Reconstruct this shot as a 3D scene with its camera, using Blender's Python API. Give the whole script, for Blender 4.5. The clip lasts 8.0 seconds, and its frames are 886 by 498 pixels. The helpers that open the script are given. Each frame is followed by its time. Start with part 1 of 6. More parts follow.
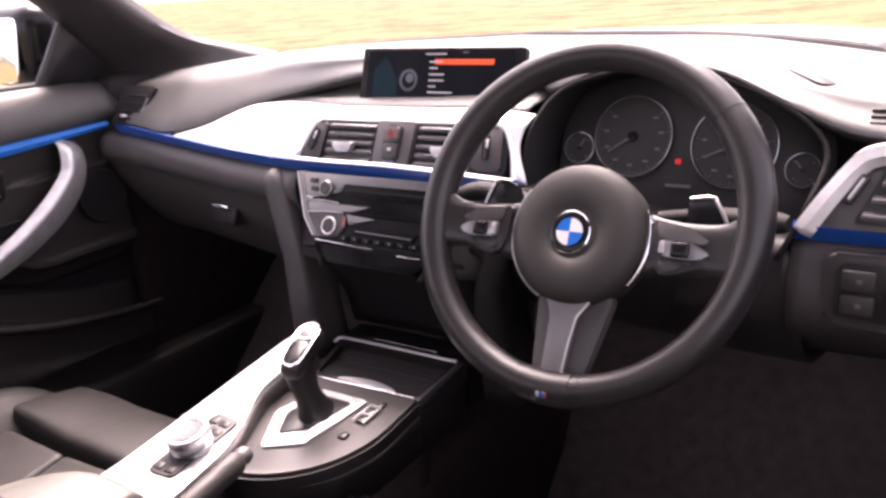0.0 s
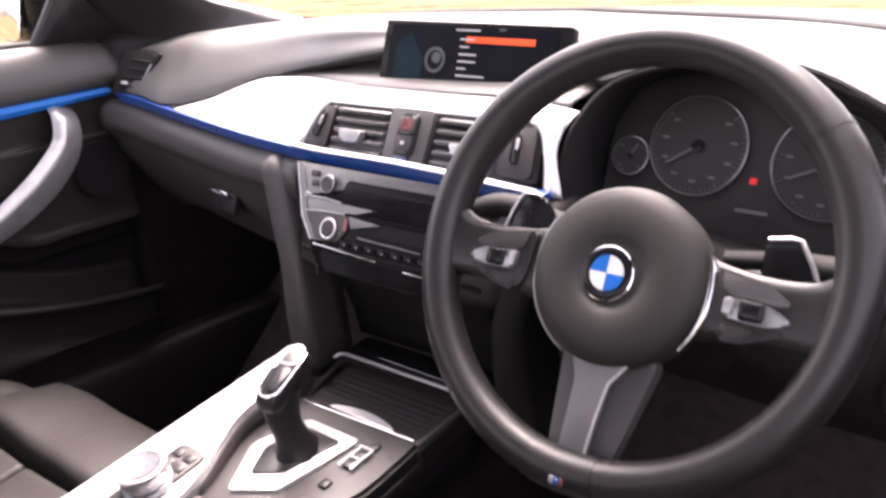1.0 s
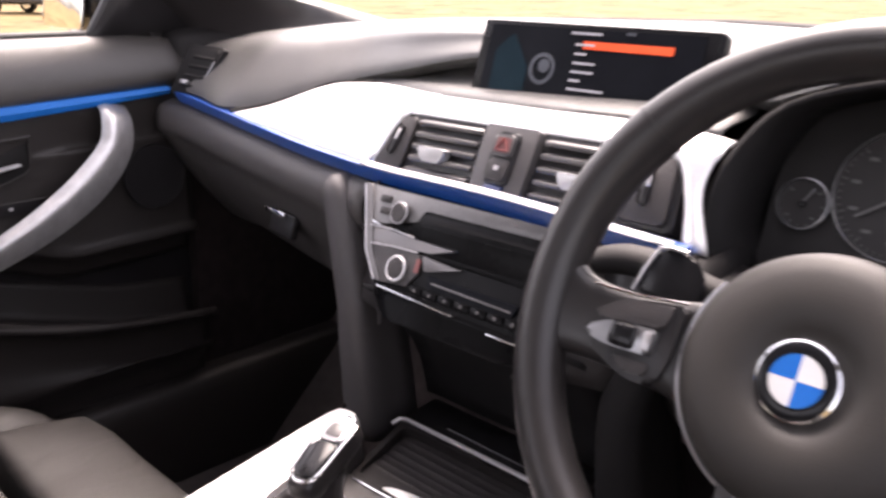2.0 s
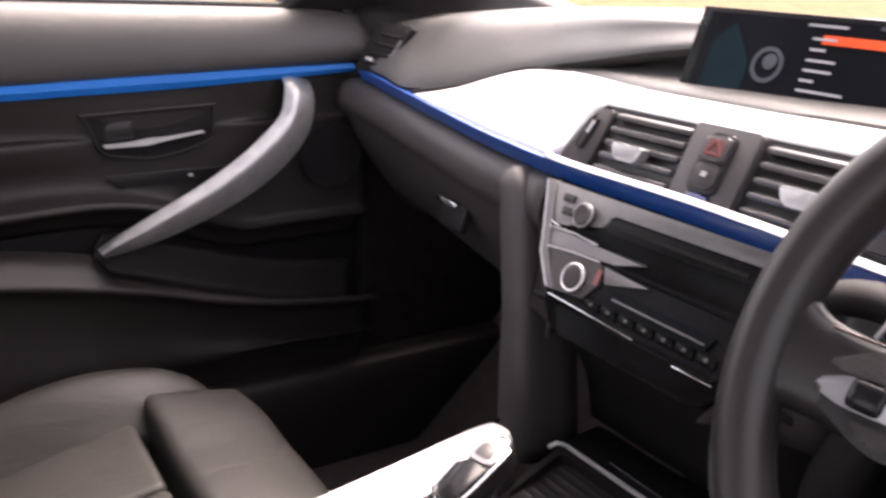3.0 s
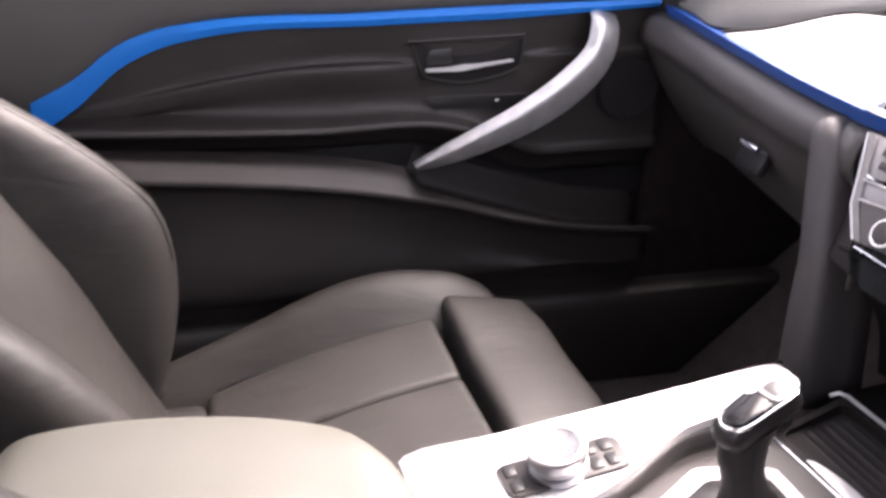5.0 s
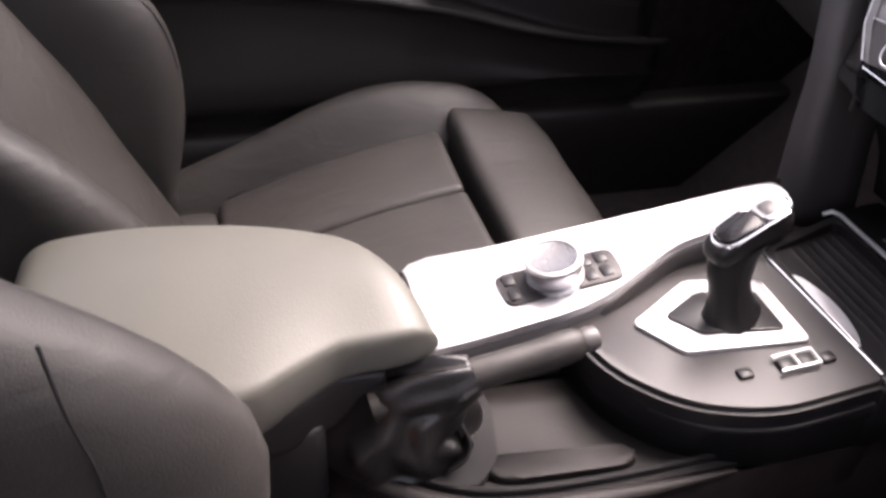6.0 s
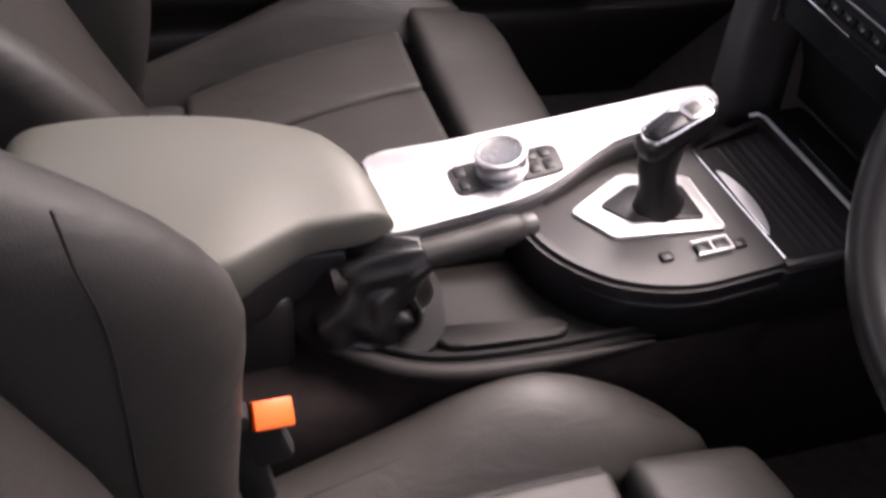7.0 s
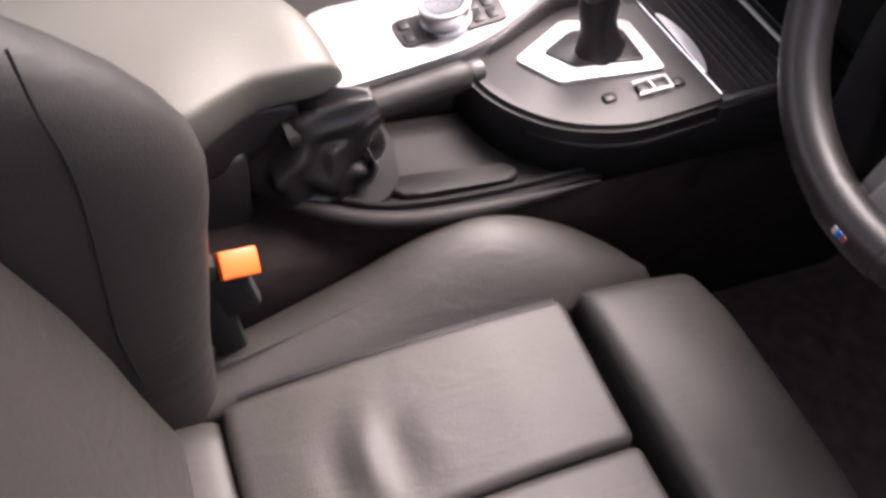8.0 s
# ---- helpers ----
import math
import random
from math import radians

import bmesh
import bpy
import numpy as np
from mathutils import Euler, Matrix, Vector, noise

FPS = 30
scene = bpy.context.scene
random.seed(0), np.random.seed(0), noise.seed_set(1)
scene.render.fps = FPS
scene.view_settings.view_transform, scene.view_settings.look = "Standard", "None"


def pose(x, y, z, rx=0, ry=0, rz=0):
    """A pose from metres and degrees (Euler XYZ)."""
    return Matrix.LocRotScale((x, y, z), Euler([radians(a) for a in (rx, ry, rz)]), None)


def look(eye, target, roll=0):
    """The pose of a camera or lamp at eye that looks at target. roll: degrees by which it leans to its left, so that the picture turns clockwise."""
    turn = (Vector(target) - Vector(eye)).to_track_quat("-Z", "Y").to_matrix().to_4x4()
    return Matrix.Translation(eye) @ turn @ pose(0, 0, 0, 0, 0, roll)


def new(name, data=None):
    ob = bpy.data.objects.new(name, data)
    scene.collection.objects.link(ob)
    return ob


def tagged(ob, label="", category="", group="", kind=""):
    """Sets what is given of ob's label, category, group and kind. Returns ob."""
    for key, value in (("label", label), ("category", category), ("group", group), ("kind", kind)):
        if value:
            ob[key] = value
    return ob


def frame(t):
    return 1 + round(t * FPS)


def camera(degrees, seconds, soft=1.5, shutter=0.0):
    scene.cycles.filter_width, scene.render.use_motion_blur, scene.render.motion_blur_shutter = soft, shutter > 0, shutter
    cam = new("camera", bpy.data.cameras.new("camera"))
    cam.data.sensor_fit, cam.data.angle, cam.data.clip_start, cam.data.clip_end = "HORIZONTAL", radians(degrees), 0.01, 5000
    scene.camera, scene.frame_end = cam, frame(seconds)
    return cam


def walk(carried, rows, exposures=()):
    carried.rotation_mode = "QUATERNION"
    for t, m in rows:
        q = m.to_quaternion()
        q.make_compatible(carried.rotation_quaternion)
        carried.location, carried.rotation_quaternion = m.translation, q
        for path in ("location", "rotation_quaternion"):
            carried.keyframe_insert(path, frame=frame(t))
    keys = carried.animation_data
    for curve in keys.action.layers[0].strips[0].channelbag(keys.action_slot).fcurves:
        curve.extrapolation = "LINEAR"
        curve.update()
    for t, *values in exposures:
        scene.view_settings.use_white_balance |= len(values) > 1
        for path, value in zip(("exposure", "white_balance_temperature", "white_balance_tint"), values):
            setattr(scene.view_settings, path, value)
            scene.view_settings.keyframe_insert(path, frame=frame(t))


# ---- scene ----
cam = camera(54.7, 8.0, soft=2.8, shutter=0.45)
PATH = [
    (0, (0.726, -0.74, 0.871), (-0.376, 0.82, 0.277), -4.2),
    (0.5, (0.684, -0.687, 0.866), (-0.394, 0.872, 0.229), -2.8),
    (1, (0.652, -0.562, 0.864), (-0.54, 0.904, 0.209), -2.1),
    (1.2, (0.639, -0.502, 0.864), (-0.61, 0.919, 0.214), -2.5),
    (2.3, (0.47, -0.395, 0.807), (-0.919, 0.916, 0.214), 1.9),
    (2.5, (0.454, -0.373, 0.802), (-1.0, 0.854, 0.184), 2.1),
    (3, (0.448, -0.376, 0.799), (-1.132, 0.689, 0.19), 2.9),
    (3.5, (0.455, -0.401, 0.803), (-1.229, 0.497, 0.203), 2.3),
    (4, (0.457, -0.42, 0.803), (-1.295, 0.324, 0.19), 1.6),
    (4.2, (0.46, -0.444, 0.801), (-1.304, 0.266, 0.183), 1.9),
    (5.3, (0.491, -0.45, 0.831), (-1.247, -0.016, -0.057), 2.0),
    (5.5, (0.482, -0.452, 0.828), (-1.192, 0.0, -0.169), 2.8),
    (6, (0.496, -0.448, 0.838), (-1.046, 0.01, -0.35), 3.4),
    (6.5, (0.517, -0.452, 0.848), (-0.949, 0.037, -0.421), 5.4),
    (7, (0.558, -0.46, 0.875), (-0.817, 0.056, -0.483), 6.7),
    (7.5, (0.572, -0.463, 0.877), (-0.675, 0.086, -0.587), 7.6),
    (8, (0.593, -0.48, 0.866), (-0.554, 0.115, -0.66), 8.5),
]
EXPOSURES = [(0.0, 2.33, 7250, 35), (1.0, 2.5, 7150, 29), (2.5, 2.3, 7250, 24), (3.5, 2.2, 7350, 24), (4.2, 2.58, 7300, 24), (5.3, 2.75, 6900, 24), (5.7, 2.42, 6900, 24), (6.5, 1.85, 6900, 25), (7.2, 1.66, 6900, 25), (7.6, 1.76, 6900, 25), (8.0, 2.17, 6900, 25)]
walk(cam, [(t, look(eye, target, roll)) for t, eye, target, roll in PATH], EXPOSURES)

# ---- world, sun, exposure ----
world = bpy.data.worlds.new("world")
scene.world = world
world.use_nodes = True
wn = world.node_tree
sky = wn.nodes.new("ShaderNodeTexSky")
sky.sky_type, sky.sun_disc = "NISHITA", False
sky.sun_elevation, sky.sun_rotation = radians(57), radians(330)
sky.dust_density = 3.0
haze = wn.nodes.new("ShaderNodeHueSaturation")
haze.inputs["Saturation"].default_value = 0.4
wn.links.new(sky.outputs[0], haze.inputs["Color"])
wn.links.new(haze.outputs[0], wn.nodes["Background"].inputs[0])
wn.nodes["Background"].inputs[1].default_value = 0.15
sun = new("sun", bpy.data.lights.new("sun", "SUN"))
sun.data.energy, sun.data.angle, sun.data.color = 1.7, radians(44), (1.0, 0.96, 0.92)
# hazy sun high ahead of the windscreen, on the passenger side
sun.matrix_world = look((-0.32, 0.56, 1.0), (0, 0, 0))

# ---- materials ----


def node_mat(name, colour, rough=0.5, metal=0.0, spec=0.5, vary=0.15, scale=30.0, bump=0.0, bump_scale=400.0, coat=0.0, stretch=(1, 1, 1), second=None, sheen=0.0, creases=0.0):
    """A procedural surface: base colour varied at two scales, roughness variation and fine relief."""
    m = bpy.data.materials.new(name)
    m.use_nodes = True
    t = m.node_tree
    b = t.nodes["Principled BSDF"]
    co = t.nodes.new("ShaderNodeTexCoord")
    mp = t.nodes.new("ShaderNodeMapping")
    mp.inputs["Scale"].default_value = stretch
    t.links.new(co.outputs["Object"], mp.inputs[0])
    big, fine = t.nodes.new("ShaderNodeTexNoise"), t.nodes.new("ShaderNodeTexNoise")
    big.inputs["Scale"].default_value, fine.inputs["Scale"].default_value = scale, bump_scale
    big.inputs["Detail"].default_value, fine.inputs["Detail"].default_value = 4, 2
    for n in (big, fine):
        t.links.new(mp.outputs[0], n.inputs["Vector"])
    mix = t.nodes.new("ShaderNodeMix")
    mix.data_type = "RGBA"
    dark = second or tuple(c * (1 - vary) for c in colour)
    light = tuple(min(1, c * (1 + vary)) for c in colour)
    mix.inputs[6].default_value, mix.inputs[7].default_value = (*dark, 1), (*light, 1)
    ramp = t.nodes.new("ShaderNodeMapRange")
    ramp.inputs[1].default_value, ramp.inputs[2].default_value = 0.3, 0.7
    add = t.nodes.new("ShaderNodeMath")
    add.operation = "MULTIPLY_ADD"
    add.inputs[1].default_value, add.inputs[2].default_value = 0.35, 0.0
    t.links.new(fine.outputs[0], add.inputs[0])
    both = t.nodes.new("ShaderNodeMath")
    both.operation = "MULTIPLY_ADD"
    both.inputs[1].default_value = 0.65
    t.links.new(big.outputs[0], both.inputs[0])
    t.links.new(add.outputs[0], both.inputs[2])
    t.links.new(both.outputs[0], ramp.inputs[0])
    t.links.new(ramp.outputs[0], mix.inputs[0])
    t.links.new(mix.outputs[2], b.inputs["Base Color"])
    rr = t.nodes.new("ShaderNodeMapRange")
    rr.inputs[3].default_value, rr.inputs[4].default_value = max(0.02, rough - 0.08), min(1, rough + 0.08)
    t.links.new(big.outputs[0], rr.inputs[0])
    t.links.new(rr.outputs[0], b.inputs["Roughness"])
    b.inputs["Metallic"].default_value = metal
    b.inputs["Specular IOR Level"].default_value = spec
    b.inputs["Coat Weight"].default_value = coat
    b.inputs["Coat Roughness"].default_value = 0.08
    if sheen:
        b.inputs["Sheen Weight"].default_value = sheen
    if bump:
        bp = t.nodes.new("ShaderNodeBump")
        bp.inputs["Strength"].default_value, bp.inputs["Distance"].default_value = bump, 0.002
        t.links.new(fine.outputs[0], bp.inputs["Height"])
        t.links.new(bp.outputs[0], b.inputs["Normal"])
        if creases:
            # slack hide: long shallow folds under the grain
            fold, soft_bump = t.nodes.new("ShaderNodeTexNoise"), t.nodes.new("ShaderNodeBump")
            fold.inputs["Scale"].default_value, fold.inputs["Detail"].default_value, fold.inputs["Distortion"].default_value = 26, 3, 0.8
            squeeze = t.nodes.new("ShaderNodeMapping")
            squeeze.inputs["Scale"].default_value = (1.0, 0.45, 1.6)
            squeeze.inputs["Rotation"].default_value = (0.3, 0.2, 0.5)
            t.links.new(co.outputs["Object"], squeeze.inputs[0])
            t.links.new(squeeze.outputs[0], fold.inputs["Vector"])
            soft_bump.inputs["Strength"].default_value, soft_bump.inputs["Distance"].default_value = creases, 0.004
            t.links.new(fold.outputs[0], soft_bump.inputs["Height"])
            t.links.new(soft_bump.outputs[0], bp.inputs["Normal"])
    return m


def glow(name, colour, strength):
    m = node_mat(name, colour, 0.5, spec=0.05)
    b = m.node_tree.nodes["Principled BSDF"]
    b.inputs["Emission Color"].default_value = (*colour, 1)
    b.inputs["Emission Strength"].default_value = strength
    return m


LEATHER = node_mat("leather", (0.0255, 0.0232, 0.0214), 0.53, spec=0.40, vary=0.16, scale=9, bump=0.16, bump_scale=620, creases=0.42)
# paler copy of the seat leather: window light on the armrest, put into colour
LIT_LEATHER = node_mat("lit_armrest_leather", (0.084, 0.0825, 0.071), 0.5, spec=0.45, vary=0.08, scale=8, bump=0.12, bump_scale=640)
WHEEL_LEATHER = node_mat("wheel_leather", (0.0125, 0.0112, 0.0115), 0.36, spec=0.5, vary=0.08, scale=7, bump=0.05, bump_scale=900)
HUB_PAD = node_mat("moulded_hub_pad", (0.021, 0.0185, 0.0165), 0.55, spec=0.4, vary=0.08, scale=9, bump=0.08, bump_scale=900)
GAITER = node_mat("gaiter_leather", (0.0065, 0.0058, 0.0058), 0.36, spec=0.55, vary=0.2, scale=40, bump=0.2, bump_scale=500)
SOFT = node_mat("soft_dash_plastic", (0.040, 0.039, 0.038), 0.40, spec=0.65, vary=0.12, scale=14, bump=0.35, bump_scale=650)
PLASTIC = node_mat("dark_grained_plastic", (0.028, 0.0242, 0.0242), 0.5, spec=0.45, vary=0.18, scale=18, bump=0.3, bump_scale=600)
SLAT = node_mat("grey_vent_slat", (0.075, 0.071, 0.071), 0.4, spec=0.5, vary=0.1, scale=30)
GREY_PLASTIC = node_mat("grey_satin_plastic", (0.062, 0.057, 0.057), 0.42, spec=0.5, vary=0.1, scale=16, bump=0.15, bump_scale=600)
BLACK = node_mat("black_plastic", (0.012, 0.011, 0.012), 0.38, spec=0.45, vary=0.2, scale=25, bump=0.1)
GLOSS = node_mat("gloss_black", (0.008, 0.008, 0.009), 0.2, spec=0.25, vary=0.2, scale=25)
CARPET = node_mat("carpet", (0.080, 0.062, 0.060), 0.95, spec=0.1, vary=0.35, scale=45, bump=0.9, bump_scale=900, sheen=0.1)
# darker carpet copy: paints the shade of footwells and console gaps
SHADED_CARPET = node_mat("shaded_carpet", (0.0200, 0.0150, 0.0148), 0.95, spec=0.1, vary=0.35, scale=45, bump=0.9, bump_scale=900)
DOOR_PLASTIC = node_mat("dark_door_plastic", (0.0165, 0.0136, 0.0128), 0.5, spec=0.45, vary=0.16, scale=12, bump=0.3, bump_scale=600)
DOOR_SOFT = node_mat("soft_door_trim", (0.036, 0.0330, 0.031), 0.45, spec=0.6, vary=0.12, scale=12, bump=0.35, bump_scale=650)
GLOVE = node_mat("glovebox_plastic", (0.050, 0.0450, 0.0445), 0.42, spec=0.5, vary=0.14, scale=14, bump=0.3, bump_scale=600)
PIANO = node_mat("piano_black", (0.0045, 0.0043, 0.0047), 0.28, spec=0.09, vary=0.2, scale=25)
NAVY = node_mat("dark_blue_plastic", (0.006, 0.022, 0.085), 0.4, vary=0.1)
HANDLE = node_mat("grained_satin_aluminium", (0.56, 0.55, 0.55), 0.4, metal=0.85, vary=0.14, scale=60, bump=0.25, bump_scale=420)
ALU = node_mat("brushed_aluminium", (0.80, 0.79, 0.80), 0.36, metal=0.75, vary=0.06, scale=40, bump=0.12, bump_scale=120, stretch=(1, 14, 14))
ALU_DULL = node_mat("satin_aluminium", (0.44, 0.43, 0.44), 0.36, metal=0.85, vary=0.08, scale=30, bump=0.06, bump_scale=300)
CHROME = node_mat("chrome", (0.82, 0.82, 0.83), 0.12, metal=1.0, vary=0.04, scale=30)
BLUE = node_mat("blue_trim_paint", (0.001, 0.125, 0.45), 0.45, spec=0.2, vary=0.08, scale=20)
# darker copy of the blue trim paint: the dash strip's shade is coloured in
SHADED_BLUE = node_mat("shaded_blue_trim", (0.003, 0.050, 0.23), 0.36, spec=0.5, vary=0.08, scale=20, coat=0.2)
ORANGE = node_mat("orange_buckle_plastic", (0.80, 0.115, 0.015), 0.4, vary=0.06)
WHITE_PAINT = node_mat("white_car_paint", (0.78, 0.78, 0.76), 0.22, vary=0.03, coat=0.6)
BADGE_BLUE = node_mat("badge_blue", (0.004, 0.12, 0.45), 0.25, coat=0.5, vary=0.05)
BADGE_WHITE = node_mat("badge_white", (0.62, 0.62, 0.62), 0.25, coat=0.5, vary=0.03)
RUBBER = node_mat("black_rubber", (0.012, 0.012, 0.012), 0.8, spec=0.3, vary=0.2)
# lining out of view, kept pale to bounce light into dark corners
HEADLINER = node_mat("headliner_fabric", (0.24, 0.23, 0.22), 0.95, spec=0.1, vary=0.1, bump=0.4)
SCREEN = node_mat("screen_glass", (0.0045, 0.005, 0.007), 0.35, spec=0.06, vary=0.2)
SCREEN_LIT = glow("lit_screen_white", (0.30, 0.30, 0.32), 0.07)
SCREEN_DIM = glow("lit_screen_grey", (0.06, 0.065, 0.075), 0.04)
SCREEN_ORANGE = glow("lit_screen_orange", (0.60, 0.08, 0.03), 0.10)
SCREEN_TEAL = glow("lit_screen_teal", (0.005, 0.014, 0.020), 0.03)
WARN = glow("warning_lamp_red", (0.5, 0.03, 0.03), 0.12)
MARK = node_mat("dial_marking", (0.42, 0.41, 0.42), 0.6, vary=0.05)
MARK_DIM = node_mat("faint_dial_marking", (0.085, 0.083, 0.084), 0.7, vary=0.1)
RING = node_mat("dark_chrome_ring", (0.30, 0.30, 0.31), 0.3, metal=0.9, vary=0.1)
# black lifted to stand for the hazy reflection of a cover glass
DIAL_FACE = node_mat("hazed_dial_black", (0.019, 0.0178, 0.0182), 0.6, spec=0.3, vary=0.1)
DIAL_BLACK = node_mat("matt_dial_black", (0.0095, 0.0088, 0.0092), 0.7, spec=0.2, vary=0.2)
SPOKE_SATIN = node_mat("satin_spoke_metal", (0.20, 0.19, 0.19), 0.42, metal=0.75, vary=0.08, scale=20, bump=0.05, bump_scale=300)
HAZARD_LENS = node_mat("dull_red_lens", (0.13, 0.048, 0.046), 0.35)
HAZARD_RED = node_mat("hazard_red", (0.22, 0.062, 0.058), 0.35)
GREY_METAL = node_mat("dull_grey_metal_paint", (0.17, 0.165, 0.165), 0.42, metal=0.5, vary=0.18, scale=60, bump=0.1, bump_scale=300)
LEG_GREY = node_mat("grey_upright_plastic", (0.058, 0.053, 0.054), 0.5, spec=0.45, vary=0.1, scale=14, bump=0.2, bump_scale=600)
KNOB_TOP = node_mat("brushed_knob_metal", (0.22, 0.215, 0.215), 0.26, metal=1.0, vary=0.12, scale=30, bump=0.03, bump_scale=300)
PILLAR = node_mat("dark_pillar_trim", (0.020, 0.0175, 0.018), 0.42, spec=0.55, vary=0.12, scale=12, bump=0.2, bump_scale=600)
GEAR_GREY = node_mat("gear_plate_plastic", (0.034, 0.0305, 0.0305), 0.4, spec=0.5, vary=0.1, scale=16, bump=0.12, bump_scale=600)
DECK_PLASTIC = node_mat("deck_plastic", (0.0120, 0.0100, 0.0098), 0.6, spec=0.25, vary=0.14, scale=16, bump=0.2, bump_scale=600)


def glass_mat():
    m = bpy.data.materials.new("clear_glass")
    m.use_nodes = True
    b = m.node_tree.nodes["Principled BSDF"]
    b.inputs["Transmission Weight"].default_value = 1.0
    b.inputs["Roughness"].default_value = 0.0
    b.inputs["IOR"].default_value = 1.0
    b.inputs["Base Color"].default_value = (0.97, 0.99, 0.98, 1)
    return m


GLASS = glass_mat()
MIRROR = node_mat("mirror_glass", (0.9, 0.9, 0.9), 0.04, metal=1.0, vary=0.0)

# ---- mesh helpers ----


def thing(name, at, label, category, group="", kind=""):
    e = new(name)
    e.location = at
    e.empty_display_size = 0.05
    return tagged(e, label, category, group, kind)


def base_of(ob):
    m = Matrix.Identity(4)
    while ob is not None:
        m = ob.matrix_basis @ m if ob.parent is None else ob.matrix_parent_inverse @ ob.matrix_basis @ m
        ob = ob.parent
    return m


def part(name, bm, material, parent=None, label="", smooth=True, solid=0.0, bevel=0.0, m=None, offset=-1):
    """Links a bmesh, in world metres, as one mesh object under a thing or a part."""
    bmesh.ops.recalc_face_normals(bm, faces=bm.faces[:])
    me = bpy.data.meshes.new(name)
    bm.to_mesh(me)
    bm.free()
    me.materials.append(material)
    if smooth:
        me.shade_smooth()
        me.set_sharp_from_angle(angle=radians(42))
    ob = new(name, me)
    if parent is not None:
        ob.parent = parent
        ob.matrix_parent_inverse = base_of(parent).inverted()
    if m is not None:
        ob.matrix_basis = m
    if solid:
        s = ob.modifiers.new("solid", "SOLIDIFY")
        s.thickness, s.offset = solid, offset
    if bevel:
        b = ob.modifiers.new("bevel", "BEVEL")
        b.width, b.segments, b.limit_method = bevel, 3, "ANGLE"
        b.harden_normals = False
    if label:
        tagged(ob, label)
    return ob


def spline(points, n):
    """n points along a Catmull-Rom curve through the given ones."""
    p = np.array(points, float)
    ext = np.vstack([2 * p[0] - p[1], p, 2 * p[-1] - p[-2]])
    out = []
    for u in np.linspace(0, len(p) - 1, n):
        i = min(int(u), len(p) - 2)
        f = u - i
        a, b, c, d = ext[i : i + 4]
        out.append(0.5 * (2 * b + (c - a) * f + (2 * a - 5 * b + 4 * c - d) * f**2 + (3 * b - a - 3 * c + d) * f**3))
    return np.array(out)


def along(x, xs, ys):
    """A smooth curve through (xs, ys), at x."""
    xs, ys = np.array(xs, float), np.array(ys, float)
    slope = np.gradient(ys, xs)
    i = int(np.clip(np.searchsorted(xs, x) - 1, 0, len(xs) - 2))
    h = xs[i + 1] - xs[i]
    f = float(np.clip((x - xs[i]) / h, 0, 1))
    return float((1 + 2 * f) * (1 - f) ** 2 * ys[i] + f * (1 - f) ** 2 * h * slope[i] + f * f * (3 - 2 * f) * ys[i + 1] + f * f * (f - 1) * h * slope[i + 1])


def loft(rows, loop=False, caps=False, bm=None):
    """A skin through rows of points; loop joins each row's end to its start."""
    bm = bm or bmesh.new()
    vs = [[bm.verts.new(tuple(p)) for p in row] for row in rows]
    n = len(vs[0])
    for a, b in zip(vs, vs[1:]):
        for j in range(n if loop else n - 1):
            k = (j + 1) % n
            bm.faces.new((a[j], a[k], b[k], b[j]))
    if caps:
        bm.faces.new(vs[0])
        bm.faces.new(vs[-1][::-1])
    return bm


def sweep(points, radius, sides=12, flat=1.0, up=(0, 0, 1), caps=True, bm=None):
    """A tube along points; radius is a number or one per point, flat squeezes it along its own up."""
    p = [Vector(q) for q in points]
    rows = []
    for i, q in enumerate(p):
        d = (p[min(i + 1, len(p) - 1)] - p[max(i - 1, 0)]).normalized()
        s = d.cross(Vector(up)).normalized()
        w = s.cross(d)
        r = float(radius[i] if hasattr(radius, "__len__") else radius)
        rows.append([q + r * (math.cos(a) * s + flat * math.sin(a) * w) for a in np.linspace(0, 2 * math.pi, sides, endpoint=False)])
    return loft(rows, True, caps, bm)


def lathe(profile, m=None, sides=32, bm=None, hollow=False):
    """Turns (radius, height) pairs round z, then moves by m; hollow closes the profile on itself instead of capping it."""
    if hollow:
        profile = [*profile, profile[0]]
    rows = [[(r * math.cos(a), r * math.sin(a), h) for a in np.linspace(0, 2 * math.pi, sides, endpoint=False)] for r, h in profile]
    made = loft(rows, True, not hollow)
    if hollow:
        bmesh.ops.remove_doubles(made, verts=made.verts[:], dist=1e-6)
    if m is not None:
        made.transform(m)
    if bm is None:
        return made
    me = bpy.data.meshes.new("scratch")
    made.to_mesh(me)
    made.free()
    bm.from_mesh(me)
    bpy.data.meshes.remove(me)
    return bm


def box(size, m=None, r=0.0, seg=2, bm=None):
    """A bevelled block of the given size, centred, then moved by m."""
    made = bmesh.new()
    bmesh.ops.create_cube(made, size=1.0)
    made.transform(Matrix.Diagonal((*size, 1)))
    if r:
        bmesh.ops.bevel(made, geom=made.edges[:], offset=r, segments=seg, profile=0.5, affect="EDGES")
    if m is not None:
        made.transform(m)
    if bm is None:
        return made
    me = bpy.data.meshes.new("scratch")
    made.to_mesh(me)
    made.free()
    bm.from_mesh(me)
    bpy.data.meshes.remove(me)
    return bm


